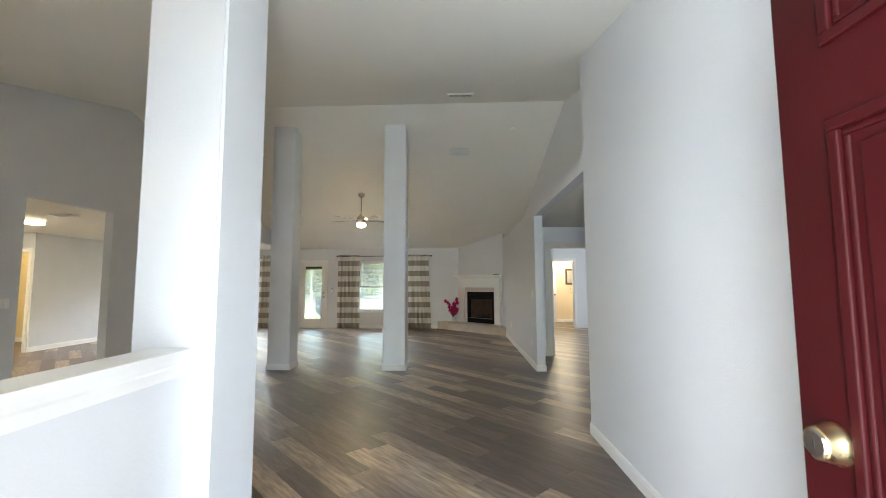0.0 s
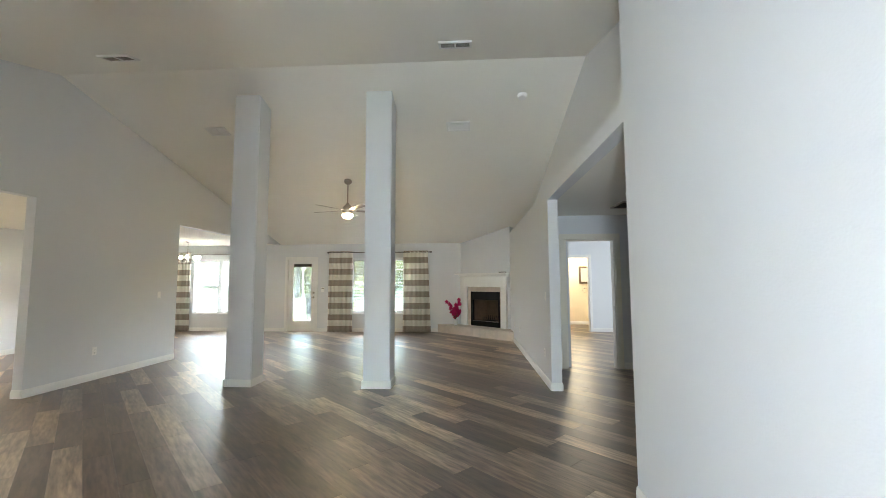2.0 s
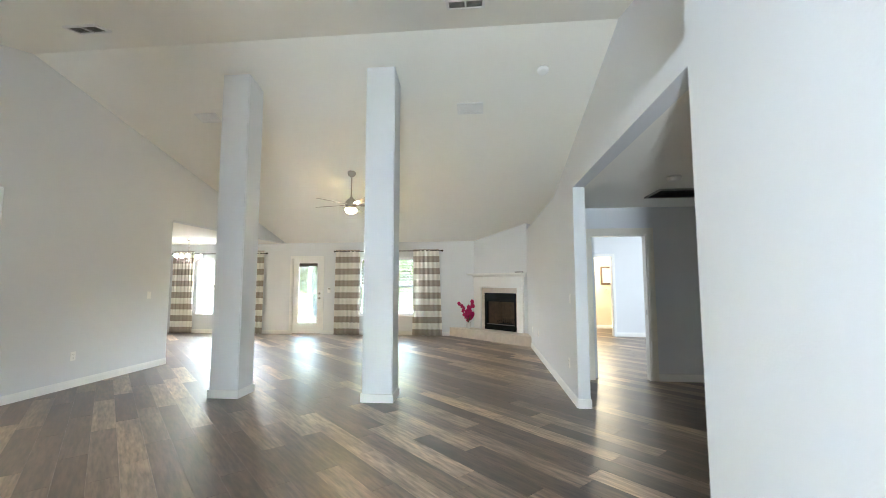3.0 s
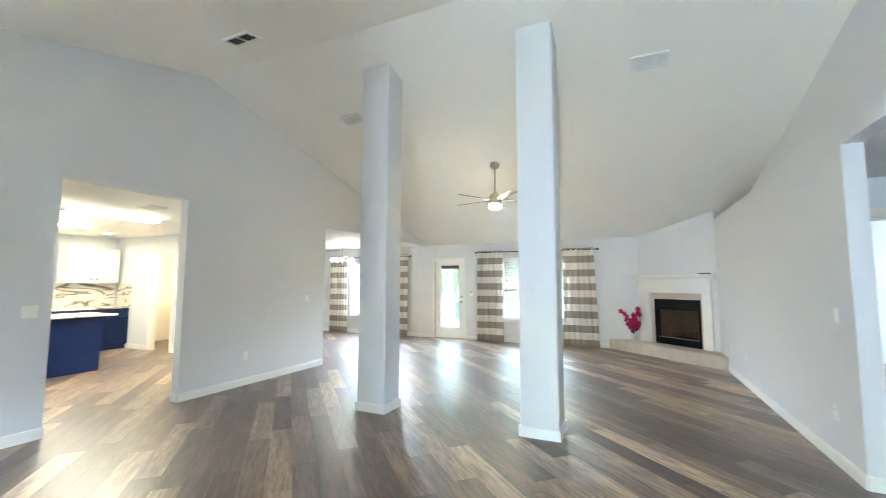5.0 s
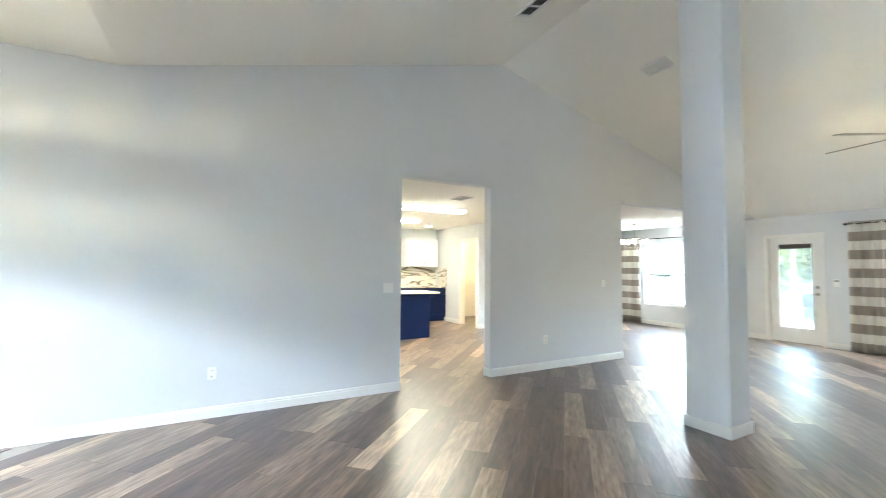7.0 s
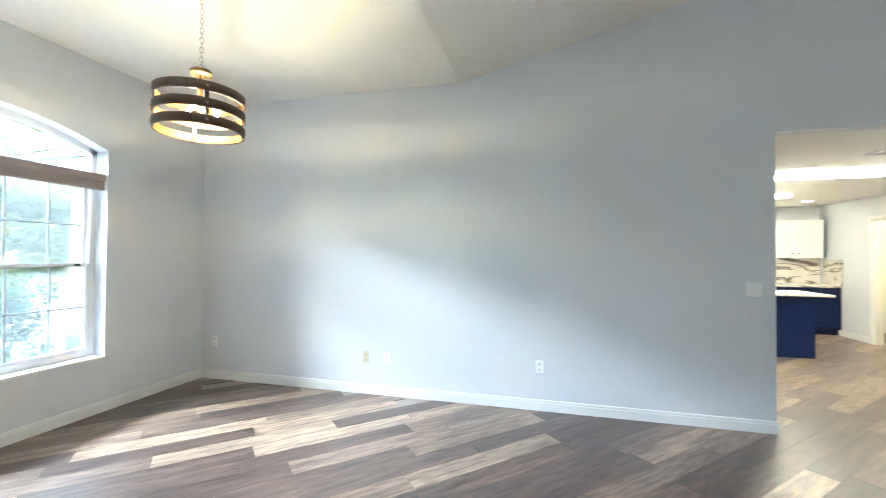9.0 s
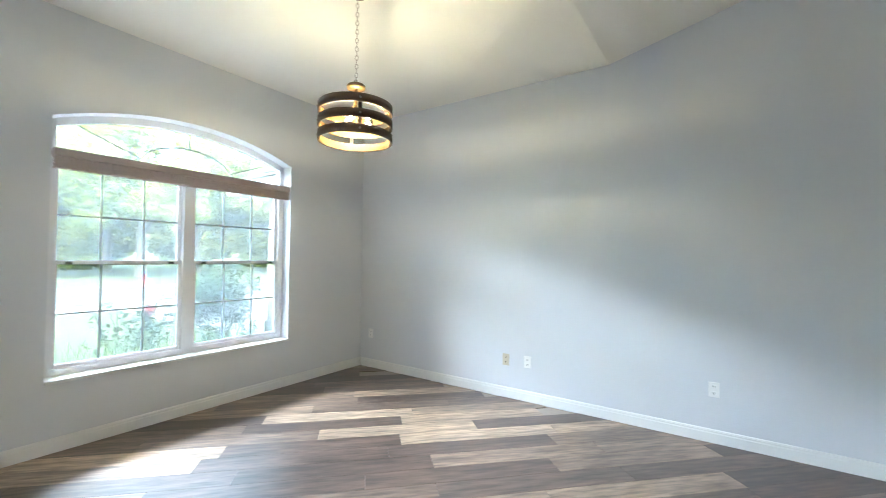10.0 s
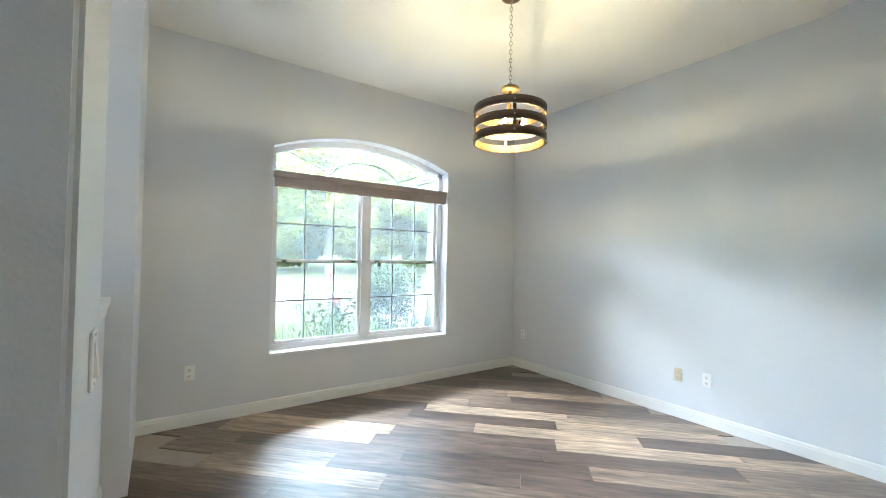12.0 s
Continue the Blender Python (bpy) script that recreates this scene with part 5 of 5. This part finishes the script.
for z in (0.45, 0.80, 1.15, 1.50, 1.85):
    sh = thing("wire_shelf", pose(0, 0, z), "white wire pantry shelf", "shelf", "pantry shelves")
    for y in (9.52, 9.60, 9.68, 9.76, 9.84):
        part("long_wire", tube(bmesh.new(), [(-10.3, y, 0), (XN - 0.14, y, 0)], 0.003, 6), WIRE, sh)
    part("front_lip", tube(bmesh.new(), [(-10.3, 9.51, -0.03), (XN - 0.14, 9.51, -0.03)], 0.004, 6), WIRE, sh)
    bm = bmesh.new()
    for i in range(44):
        x = -10.29 + i * 0.028
        tube(bm, [(x, 9.51, -0.03), (x, 9.52, 0.004), (x, 9.89, 0.004)], 0.0015, 4)
    part("cross_wires", bm, WIRE, sh)
pole = thing("shelf_pole", pose(-9.62, 9.50, 0), "white upright pole holding the pantry shelves", "shelf pole")
part("rod", tube(bmesh.new(), [(0, 0, 0), (0, 0, 1.90)], 0.011, 10), WIRE, pole)
part("foot", lathe(bmesh.new(), [(0.02, 0), (0.02, 0.006), (0.012, 0.01)], 14), WIRE, pole)
lamp("pantry_bulb", "POINT", 0.32, (1.0, 0.68, 0.30), pose(-9.5, 9.0, 2.25), 0.05)

# ---- bedroom and bathroom beyond the hall ----
hinge_z = (0.25, 1.0, 1.8)
for z in hinge_z:
    part("hinge", boxed(BED_X0 + 0.018, BED_X0 + 0.022, HB + 0.02, HB + 0.06, z - 0.045, z + 0.045), IRON, frame_bed, "dark hinge leaf")
part("strike_plate", boxed(BED_X1 - 0.021, BED_X1 - 0.018, HB + 0.03, HB + 0.055, 0.90, 0.98), STEEL, frame_bed)
tv = thing("wall_bracket", pose(4.56, BW, 1.815), "black metal screen bracket on the bedroom wall", "bracket")
part("plate", boxed(-0.14, 0.14, -0.03, -0.001, -0.05, 0.05, bevel=0.003), IRON, tv)
part("rail", boxed(-0.12, 0.12, -0.045, -0.03, 0.012, 0.032), STEEL, tv)
part("rail", boxed(-0.12, 0.12, -0.045, -0.03, -0.032, -0.012), STEEL, tv)
door3 = tagged(new("door_3"), "white panelled closet door in the bathroom, closed", "door", kind="structure")
door3.matrix_world = pose(2.62, 14.96, 0)
part("leaf", boxed(0, 0.62, 0, 0.035, 0.012, 2.03), TRIM, door3)
for x0, x1 in ((0.08, 0.28), (0.34, 0.54)):
    for z0, z1 in ((0.2, 0.9), (1.05, 1.85)):
        bm = bmesh.new()
        for a, b, c, e in ((x0, x1, z0, z0 + 0.02), (x0, x1, z1 - 0.02, z1), (x0, x0 + 0.02, z0 + 0.02, z1 - 0.02), (x1 - 0.02, x1, z0 + 0.02, z1 - 0.02)):
            box(bm, a, b, -0.008, 0.001, c, e)
        part("panel_moulding", bm, TRIM, door3)
kb = smooth(part("knob", lathe(bmesh.new(), [(0.028, 0), (0.028, 0.005), (0.010, 0.012), (0.012, 0.03), (0.026, 0.042), (0.018, 0.058)], 20), IRON, door3, "dark knob"))
kb.matrix_basis = pose(0.56, 0, 0.95, 90)
pic = thing("framed_mirror", pose(3.80, 15.0, 1.58), "small dark framed mirror on the cream wall", "mirror")
bm = bmesh.new()
for dims in ((-0.23, 0.23, -0.28, -0.22), (-0.23, 0.23, 0.22, 0.28), (-0.23, -0.17, -0.22, 0.22), (0.17, 0.23, -0.22, 0.22)):
    box(bm, dims[0], dims[1], -0.03, -0.001, dims[2], dims[3], bevel=0.004)
part("frame", bm, BANDWOOD, pic)
part("glass", boxed(-0.17, 0.17, -0.012, -0.006, -0.22, 0.22), MIRROR, pic)
ring = thing("towel_ring", pose(3.74, 15.0, 1.16), "small chrome towel ring on the cream wall", "towel ring")
part("mount", lathe(bmesh.new(), [(0.022, 0), (0.022, 0.01), (0.01, 0.03)], 16), STEEL, ring).matrix_basis = pose(0, 0, 0, 90)
part("ring", tube(bmesh.new(), [(0.07 * math.sin(k * math.tau / 20), -0.03, -0.07 + 0.07 * math.cos(k * math.tau / 20)) for k in range(21)], 0.004, 6), STEEL, ring)
lamp("bathroom_bulb", "POINT", 0.55, (1.0, 0.83, 0.58), pose(3.3, 14.2, 2.2), 0.08)

# ---- outdoors ----
GZ = -0.22
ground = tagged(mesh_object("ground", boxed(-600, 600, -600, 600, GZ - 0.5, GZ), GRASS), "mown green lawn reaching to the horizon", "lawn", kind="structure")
tagged(mesh_object("road", boxed(-200, 200, -19.5, -13.0, GZ - 0.05, GZ + 0.012), ASPHALT), "sunlit gray asphalt street", "road", kind="structure")
for y in (-13.0, -19.8):
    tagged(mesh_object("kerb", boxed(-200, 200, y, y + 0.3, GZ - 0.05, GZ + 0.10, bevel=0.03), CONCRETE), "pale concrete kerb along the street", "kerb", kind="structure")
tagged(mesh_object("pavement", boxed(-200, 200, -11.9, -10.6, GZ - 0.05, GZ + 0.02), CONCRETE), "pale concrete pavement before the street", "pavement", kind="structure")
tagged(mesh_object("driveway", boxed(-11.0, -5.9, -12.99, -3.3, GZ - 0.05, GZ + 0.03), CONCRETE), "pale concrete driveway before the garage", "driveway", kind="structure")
# unseen shell added before the doorway to cut sky light on the entry
tagged(mesh_object("entry_shade_ceiling", boxed(-1.45, 1.3, -2.0, YE - 0.162, 2.62, 2.74), CEIL), "unseen flat ceiling added to shade the entry", "porch ceiling", kind="structure")
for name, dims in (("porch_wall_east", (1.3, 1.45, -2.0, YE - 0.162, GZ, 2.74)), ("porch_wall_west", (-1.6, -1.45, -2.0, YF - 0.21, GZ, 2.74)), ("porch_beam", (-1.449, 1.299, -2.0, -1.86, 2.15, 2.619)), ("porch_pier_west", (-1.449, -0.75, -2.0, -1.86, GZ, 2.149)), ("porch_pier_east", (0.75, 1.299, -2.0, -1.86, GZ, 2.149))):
    tagged(mesh_object(name, boxed(*dims), STUCCO), "unseen stucco added to block sky light at the entry", "porch wall", kind="structure")
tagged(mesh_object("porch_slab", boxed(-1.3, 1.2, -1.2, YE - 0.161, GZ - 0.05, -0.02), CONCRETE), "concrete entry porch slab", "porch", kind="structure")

garage = thing("garage_wing", pose(0, 0, 0), "cream stucco garage wing with gray shingle roof", "house")
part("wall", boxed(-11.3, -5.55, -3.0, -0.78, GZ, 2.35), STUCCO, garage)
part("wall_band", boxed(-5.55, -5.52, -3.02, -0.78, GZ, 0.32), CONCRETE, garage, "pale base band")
part("soffit", boxed(-11.7, -5.1, -3.45, -0.79, 2.35, 2.37), TRIM, garage)
bm = bmesh.new()
box(bm, -5.12, -5.10, -3.45, -0.79, 2.371, 2.55)
box(bm, -11.7, -5.12, -3.47, -3.45, 2.371, 2.55)
part("fascia", bm, TRIM, garage, "white fascia board")
bm = bmesh.new()
v = [bm.verts.new(p) for p in ((-11.7, -3.47, 2.55), (-5.08, -3.47, 2.55), (-5.08, -0.79, 2.55), (-11.7, -0.79, 2.55), (-8.4, -0.79, 4.2), (-8.4, -0.9, 4.2))]
for f in ((0, 1, 5), (1, 2, 4, 5), (3, 0, 5, 4), (0, 3, 2, 1), (2, 3, 4)):
    bm.faces.new([v[i] for i in f])
part("roof", bm, SHINGLE, garage, "gray shingle roof")
for i in range(9):
    z = 2.56 + i * 0.17
    k = 3.32 * (1 - i * 0.17 / 1.65)
    part("shingle_course", boxed(-8.4 + k - 0.12, -8.4 + k + 0.03, -3.4 + 2.5 * i * 0.17 / 1.65, -0.80, z, z + 0.012), SHINGLE, garage)

# main roof over the house
mr = thing("house_roof", pose(0, 0, 0), "low gray shingle main roof over the house", "roof")
bm = bmesh.new()
prism(bm, "x", -11.6, 6.9, [(YF - 0.75, 3.26), (YF - 0.75, 3.34), (6.4, 5.0), (16.2, 2.95), (16.2, 2.88), (6.4, 4.9)])
part("shingles", bm, SHINGLE, mr)
part("front_soffit", boxed(-5.5, -1.3, YF - 0.75, YF - 0.201, 3.0, 3.02), TRIM, mr)


def leaf_cloud(bm, rng_, centre, radii, count, size):
    for _ in range(count):
        d = Vector((rng_.gauss(0, 1), rng_.gauss(0, 1), rng_.gauss(0, 1))).normalized() * (rng_.uniform(0.35, 1.0) ** 0.5)
        p = Vector(centre) + Vector((d.x * radii[0], d.y * radii[1], d.z * radii[2]))
        a, b = Vector((rng_.gauss(0, 1), rng_.gauss(0, 1), rng_.gauss(0, 0.6))).normalized(), Vector((rng_.gauss(0, 1), rng_.gauss(0, 1), rng_.gauss(0, 0.6)))
        b = (b - a * b.dot(a)).normalized()
        s = size * rng_.uniform(0.6, 1.3)
        vs = [bm.verts.new(p + o) for o in (-a * s, b * s * 0.5, a * s, -b * s * 0.5)]
        bm.faces.new(vs)


def tree(x, y, h, spread, seed, leaf, count, label):
    rr = random.Random(seed)
    t = thing("tree", pose(x, y, GZ), label, "tree", "shade trees")
    top = h * 0.45
    pts = [(0, 0, 0), (0.1, 0.05, top * 0.4), (0.05 * h * 0.2, 0, top * 0.8), (0.15, 0.1, top)]
    part("trunk", tube(bmesh.new(), pts, 0.035 * h, 10, 0.018 * h), BARK, t)
    bm = bmesh.new()
    clumps = []
    for k in range(9):
        a = k * 2.4 + rr.uniform(-0.4, 0.4)
        reach, up = spread * rr.uniform(0.45, 0.95), h * rr.uniform(0.50, 0.95)
        start = Vector((0.1, 0.05, top * rr.uniform(0.55, 1.0)))
        end = Vector((reach * math.cos(a), reach * math.sin(a), up))
        tube(bm, [start, start.lerp(end, 0.5) + Vector((0, 0, -0.03 * h)), end], 0.012 * h, 6, 0.003 * h)
        clumps.append(end)
        for _ in range(3):
            clumps.append(start.lerp(end, rr.uniform(0.45, 1.0)) + Vector((rr.uniform(-1, 1), rr.uniform(-1, 1), rr.uniform(-0.7, 0.7))) * spread * 0.28)
    part("limbs", bm, BARK, t)
    bm = bmesh.new()
    for c in clumps:
        rad = spread * rr.uniform(0.22, 0.36)
        leaf_cloud(bm, rr, c, (rad, rad, rad * 0.7), count // len(clumps), leaf)
    part("crown", bm, LEAF, t, "airy green leaf crown")
    return t


kinds = [tree(-9.5, -34, 9.5, 5.0, 21, 0.26, 11000, "tall leafy oak beyond the street"), tree(-20, -37, 11, 6.0, 22, 0.28, 12000, "tall leafy oak beyond the street"), tree(-31, -42, 12, 6.5, 23, 0.3, 12000, "broad leafy oak beyond the street")]
spots = [(-14.5, -41, 0), (-25, -33, 1), (-37, -36, 2), (-4, -42, 1), (2, -37, 0), (-17, -52, 2), (-30, -55, 0), (-44, -48, 1), (-9, -56, 1), (10, -48, 2), (-50, -38, 0), (-40, -60, 2),
         (-26, 50, 2), (-19, 46, 0), (-12, 49, 1), (-6.5, 46, 0), (-1, 50, 1), (5.5, 48, 0), (12, 50, 2), (-34, 48, 1), (-16, 57, 0), (-4, 58, 1), (-13.5, -31, 1), (-27, -31, 2)]
for i, (x, y, k) in enumerate(spots):
    copy_thing(kinds[k], pose(x, y, GZ, 0, 0, i * 77))
hedge = tagged(new("far_woods"), "dense green woodland edge behind the lawns", "woods", kind="stuff")
bm = bmesh.new()
rr = random.Random(50)
for y0, x0, x1 in ((58, -60, 40), (-50, -75, 30)):
    for i in range(60):
        leaf_cloud(bm, rr, (x0 + (x1 - x0) * i / 59, y0 + rr.uniform(-2, 2), rr.uniform(0.8, 5.0)), (2.9, 2.0, 2.7), 620, 0.5)
woods = mesh_object("foliage", bm, LEAF, hedge)


def shrub(x, y, w, h, seed, count, leaf, mat, label):
    rr = random.Random(seed)
    t = thing("shrub", pose(x, y, GZ), label, "shrub", "front garden shrubs")
    bm = bmesh.new()
    for k in range(9):
        a = k * 0.7
        tube(bm, [(0, 0, 0), (0.25 * w * math.cos(a), 0.25 * w * math.sin(a), h * 0.5), (0.4 * w * math.cos(a + 0.2), 0.4 * w * math.sin(a + 0.2), h * 0.85)], 0.012, 5, 0.004)
    part("branches", bm, BARK, t)
    bm = bmesh.new()
    for k in range(14):
        leaf_cloud(bm, rr, (rr.uniform(-0.3, 0.3) * w, rr.uniform(-0.3, 0.3) * w, h * rr.uniform(0.3, 0.85)), (0.26 * w, 0.26 * w, 0.16 * h), count // 14, leaf)
    part("foliage", bm, mat, t)
    return t


shrub(-4.75, -3.05, 1.15, 1.45, 31, 3800, 0.035, LEAFDARK, "rounded dark green shrub before the garage wall")
rose = shrub(-3.55, -2.6, 1.0, 1.15, 32, 420, 0.04, LEAFDARK, "sparse garden bush with one red bloom")
bm = bmesh.new()
leaf_cloud(bm, random.Random(5), (-0.15, 0.1, 0.92), (0.05, 0.05, 0.05), 30, 0.04)
part("red_bloom", bm, HYDRANT, rose, "red bloom")
clump = tagged(new("grass_clump"), "long bright green grass blades under the window", "ornamental grass", kind="stuff")
bm = bmesh.new()
rr = random.Random(33)
for k in range(900):
    x, y = rr.uniform(-4.6, -1.9), rr.uniform(-2.2, -1.1)
    a, ln, bend = rr.uniform(0, 6.28), rr.uniform(0.45, 0.85), rr.uniform(0.1, 0.35)
    p0, p1 = Vector((x, y, GZ)), Vector((x + bend * math.cos(a), y + bend * math.sin(a), GZ + ln))
    pm = p0.lerp(p1, 0.5) + Vector((0, 0, 0.10))
    s = Vector((-math.sin(a), math.cos(a), 0)) * 0.007
    v = [bm.verts.new(p) for p in (p0 - s, p0 + s, pm + s, pm - s, p1)]
    bm.faces.new(v[:4]), bm.faces.new((v[3], v[2], v[4]))
mesh_object("blades", bm, BLADE, clump)
palm = thing("palm_plant", pose(-1.9, -2.4, GZ), "spiky yellow-green palm fronds beside the window", "palm")
part("stem", tube(bmesh.new(), [(0, 0, 0), (0, 0, 1.25)], 0.06, 10, 0.04), BARK, palm)
for k in range(11):
    a = k * 0.571
    bm = bmesh.new()
    for j in range(16):
        s = (j + 1) / 17
        c = Vector((0.75 * s * math.cos(a), 0.75 * s * math.sin(a), 1.25 + 0.85 * s - 0.7 * s * s))
        for sd in (-1, 1):
            tip = c + Vector((-math.sin(a) * sd * 0.22 + 0.12 * math.cos(a), math.cos(a) * sd * 0.22 + 0.12 * math.sin(a), -0.04))
            w = Vector((math.cos(a), math.sin(a), 0)) * 0.012
            bm.faces.new([bm.verts.new(p) for p in (c - w, c + w, tip)])
    part("frond", bm, BLADE, palm)
hyd = thing("fire_hydrant", pose(-10.0, -20.6, GZ), "red fire hydrant with a blue cap across the street", "hydrant")
smooth(part("barrel", lathe(bmesh.new(), [(0.17, 0), (0.17, 0.05), (0.11, 0.07), (0.11, 0.50), (0.15, 0.52), (0.15, 0.57)], 18), HYDRANT, hyd))
smooth(part("bonnet", lathe(bmesh.new(), [(0.14, 0.57), (0.13, 0.66), (0.07, 0.74), (0.03, 0.76), (0.03, 0.80)], 18), HYDRANTBLUE, hyd, "blue bonnet"))
for s in (-1, 1):
    part("nozzle", tube(bmesh.new(), [(s * 0.09, 0, 0.42), (s * 0.2, 0, 0.42)], 0.06, 12), HYDRANTBLUE, hyd)

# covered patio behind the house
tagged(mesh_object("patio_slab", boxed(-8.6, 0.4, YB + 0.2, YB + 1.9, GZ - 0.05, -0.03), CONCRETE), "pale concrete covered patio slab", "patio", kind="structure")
pc = thing("patio_roof", pose(0, 0, 0), "white patio ceiling with cream beam", "patio roof")
part("ceiling_board", boxed(-6.3, 0.4, YB + 0.201, YB + 1.75, 2.36, 2.44), TRIM, pc)
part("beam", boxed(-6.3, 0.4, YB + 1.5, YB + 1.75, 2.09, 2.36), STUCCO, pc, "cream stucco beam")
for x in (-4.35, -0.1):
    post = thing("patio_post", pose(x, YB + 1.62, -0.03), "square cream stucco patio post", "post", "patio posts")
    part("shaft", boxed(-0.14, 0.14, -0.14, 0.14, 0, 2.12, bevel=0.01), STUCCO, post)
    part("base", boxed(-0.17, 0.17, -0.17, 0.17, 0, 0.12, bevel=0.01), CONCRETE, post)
for x in (-5.35, -2.9, -1.6):
    fr = thing("screen_post", pose(x, YB + 1.62, -0.03), "slim white aluminium screen post", "post", "screen posts")
    part("bar", boxed(-0.025, 0.025, -0.025, 0.025, 0, 2.12), VINYL, fr)
pf = thing("patio_fan", pose(-2.9, YB + 0.95, 2.36), "dark patio ceiling fan", "ceiling fan")
part("downrod", tube(bmesh.new(), [(0, 0, 0), (0, 0, -0.1)], 0.015, 8), IRON, pf)
part("motor", lathe(bmesh.new(), [(0.05, -0.1), (0.12, -0.13), (0.12, -0.2), (0.05, -0.24)], 20), IRON, pf)
for k in range(5):
    part("blade", boxed(0.12, 0.65, -0.06, 0.06, -0.005, 0.005), IRON, pf).matrix_basis = pose(0, 0, -0.17, 8, 0, k * 72)
chair = thing("patio_chair", pose(-4.62, YB + 0.95, -0.03, 0, 0, 35), "dark metal patio chair", "chair")
part("seat", boxed(-0.25, 0.25, -0.25, 0.25, 0.40, 0.44, bevel=0.01), DARKWICKER, chair)
bk = part("backrest", boxed(-0.25, 0.25, -0.015, 0.015, 0.0, 0.5, bevel=0.01), DARKWICKER, chair)
bk.matrix_basis = pose(0, 0.25, 0.44, -14)
for sx in (-1, 1):
    for sy in (-1, 1):
        part("leg", tube(bmesh.new(), [(sx * 0.23, sy * 0.23, 0), (sx * 0.21, sy * 0.21, 0.40)], 0.014, 8), DARKWICKER, chair)
    part("armrest", tube(bmesh.new(), [(sx * 0.26, -0.24, 0.44), (sx * 0.27, -0.2, 0.64), (sx * 0.27, 0.3, 0.66)], 0.014, 8), DARKWICKER, chair)

# ---- floor planks, laid on the diagonal ----
PLANK_L, PLANK_W, GAP = 1.245, 0.181, 0.001
TURN45 = Matrix.Rotation(radians(135), 4, "Z")
floor = structure("floor", boxed(XK - 0.1, 6.5, YF - 0.1, 15.1, -0.12, -0.008), GROUT, "charcoal brown and washed tan vinyl planks laid diagonally", "floor")


def slab_faces(poly, z0, z1, verts, faces):
    n, at = len(poly), len(verts)
    inner = 0.0006
    cx, cy = sum(p[0] for p in poly) / n, sum(p[1] for p in poly) / n
    verts.extend((x, y, z0) for x, y in poly)
    verts.extend((x, y, z1 - inner) for x, y in poly)
    for x, y in poly:
        d = math.hypot(cx - x, cy - y) or 1
        verts.append((x + (cx - x) / d * inner * 1.5, y + (cy - y) / d * inner * 1.5, z1))
    for ring in (0, n):
        faces.extend((at + ring + i, at + ring + (i + 1) % n, at + ring + n + (i + 1) % n, at + ring + n + i) for i in range(n))
    faces.append(tuple(at + 2 * n + i for i in range(n)))


def plank_mesh(poly):
    v, f = [], []
    slab_faces(poly, -0.0075, 0.0, v, f)
    me = bpy.data.meshes.new("plank")
    me.from_pydata(v, [], f)
    me.materials.append(PLANK)
    return me


rng = random.Random(11)
WHOLE = [(-PLANK_L / 2 + GAP / 2, -PLANK_W / 2 + GAP / 2), (PLANK_L / 2 - GAP / 2, -PLANK_W / 2 + GAP / 2), (PLANK_L / 2 - GAP / 2, PLANK_W / 2 - GAP / 2), (-PLANK_L / 2 + GAP / 2, PLANK_W / 2 - GAP / 2)]
whole_mesh = plank_mesh(WHOLE)
back = TURN45.inverted()
rest_v, rest_f, laid = [], [], 0
for row in range(-90, 130):
    shift = rng.uniform(0, PLANK_L)
    v = row * PLANK_W
    for col in range(-14, 18):
        u = col * PLANK_L + shift
        c = TURN45 @ Vector((u, v, 0))
        xmin, xmax = XK, 6.4
        ymin = YF if XL - 0.5 < c.x < -1.5 else YE - 0.1
        ymax = YB + 0.05 if c.x < XR + 0.3 else 15.05
        if c.x < XL - 0.1:
            ymin = 2.95
        if not (xmin - 0.7 < c.x < xmax + 0.7 and ymin - 0.7 < c.y < ymax + 0.7):
            continue
        world_poly = [tuple((TURN45 @ Vector((u + a, v + b, 0)))[:2]) for a, b in WHOLE]
        cut = world_poly
        for nx, ny, d in ((1, 0, xmax), (-1, 0, -xmin), (0, 1, ymax), (0, -1, -ymin)):
            cut = clip(cut, nx, ny, d) if cut else cut
        if len(cut) < 3:
            continue
        local = [tuple((back @ Vector((x, y, 0)))[:2]) for x, y in cut]
        if XL + 0.2 < c.x < 0.6 and 0.9 < c.y < 9.2 and laid < 300:
            untouched = len(cut) == 4 and all(abs(p[0] - q[0]) + abs(p[1] - q[1]) < 1e-6 for p, q in zip(cut, world_poly))
            ob = new("plank", whole_mesh if untouched else plank_mesh([(x - u, y - v) for x, y in local]))
            ob.matrix_world = Matrix.Translation(c) @ TURN45
            ob.parent = floor
            laid += 1
        else:
            slab_faces(local, -0.0075, 0.0, rest_v, rest_f)
me = bpy.data.meshes.new("plank_field")
me.from_pydata(rest_v, [], rest_f)
me.materials.append(PLANKREST)
field = tagged(new("plank_field", me), "diagonal vinyl planks toward the far rooms", kind="stuff")
field.matrix_world = TURN45
field.parent = floor
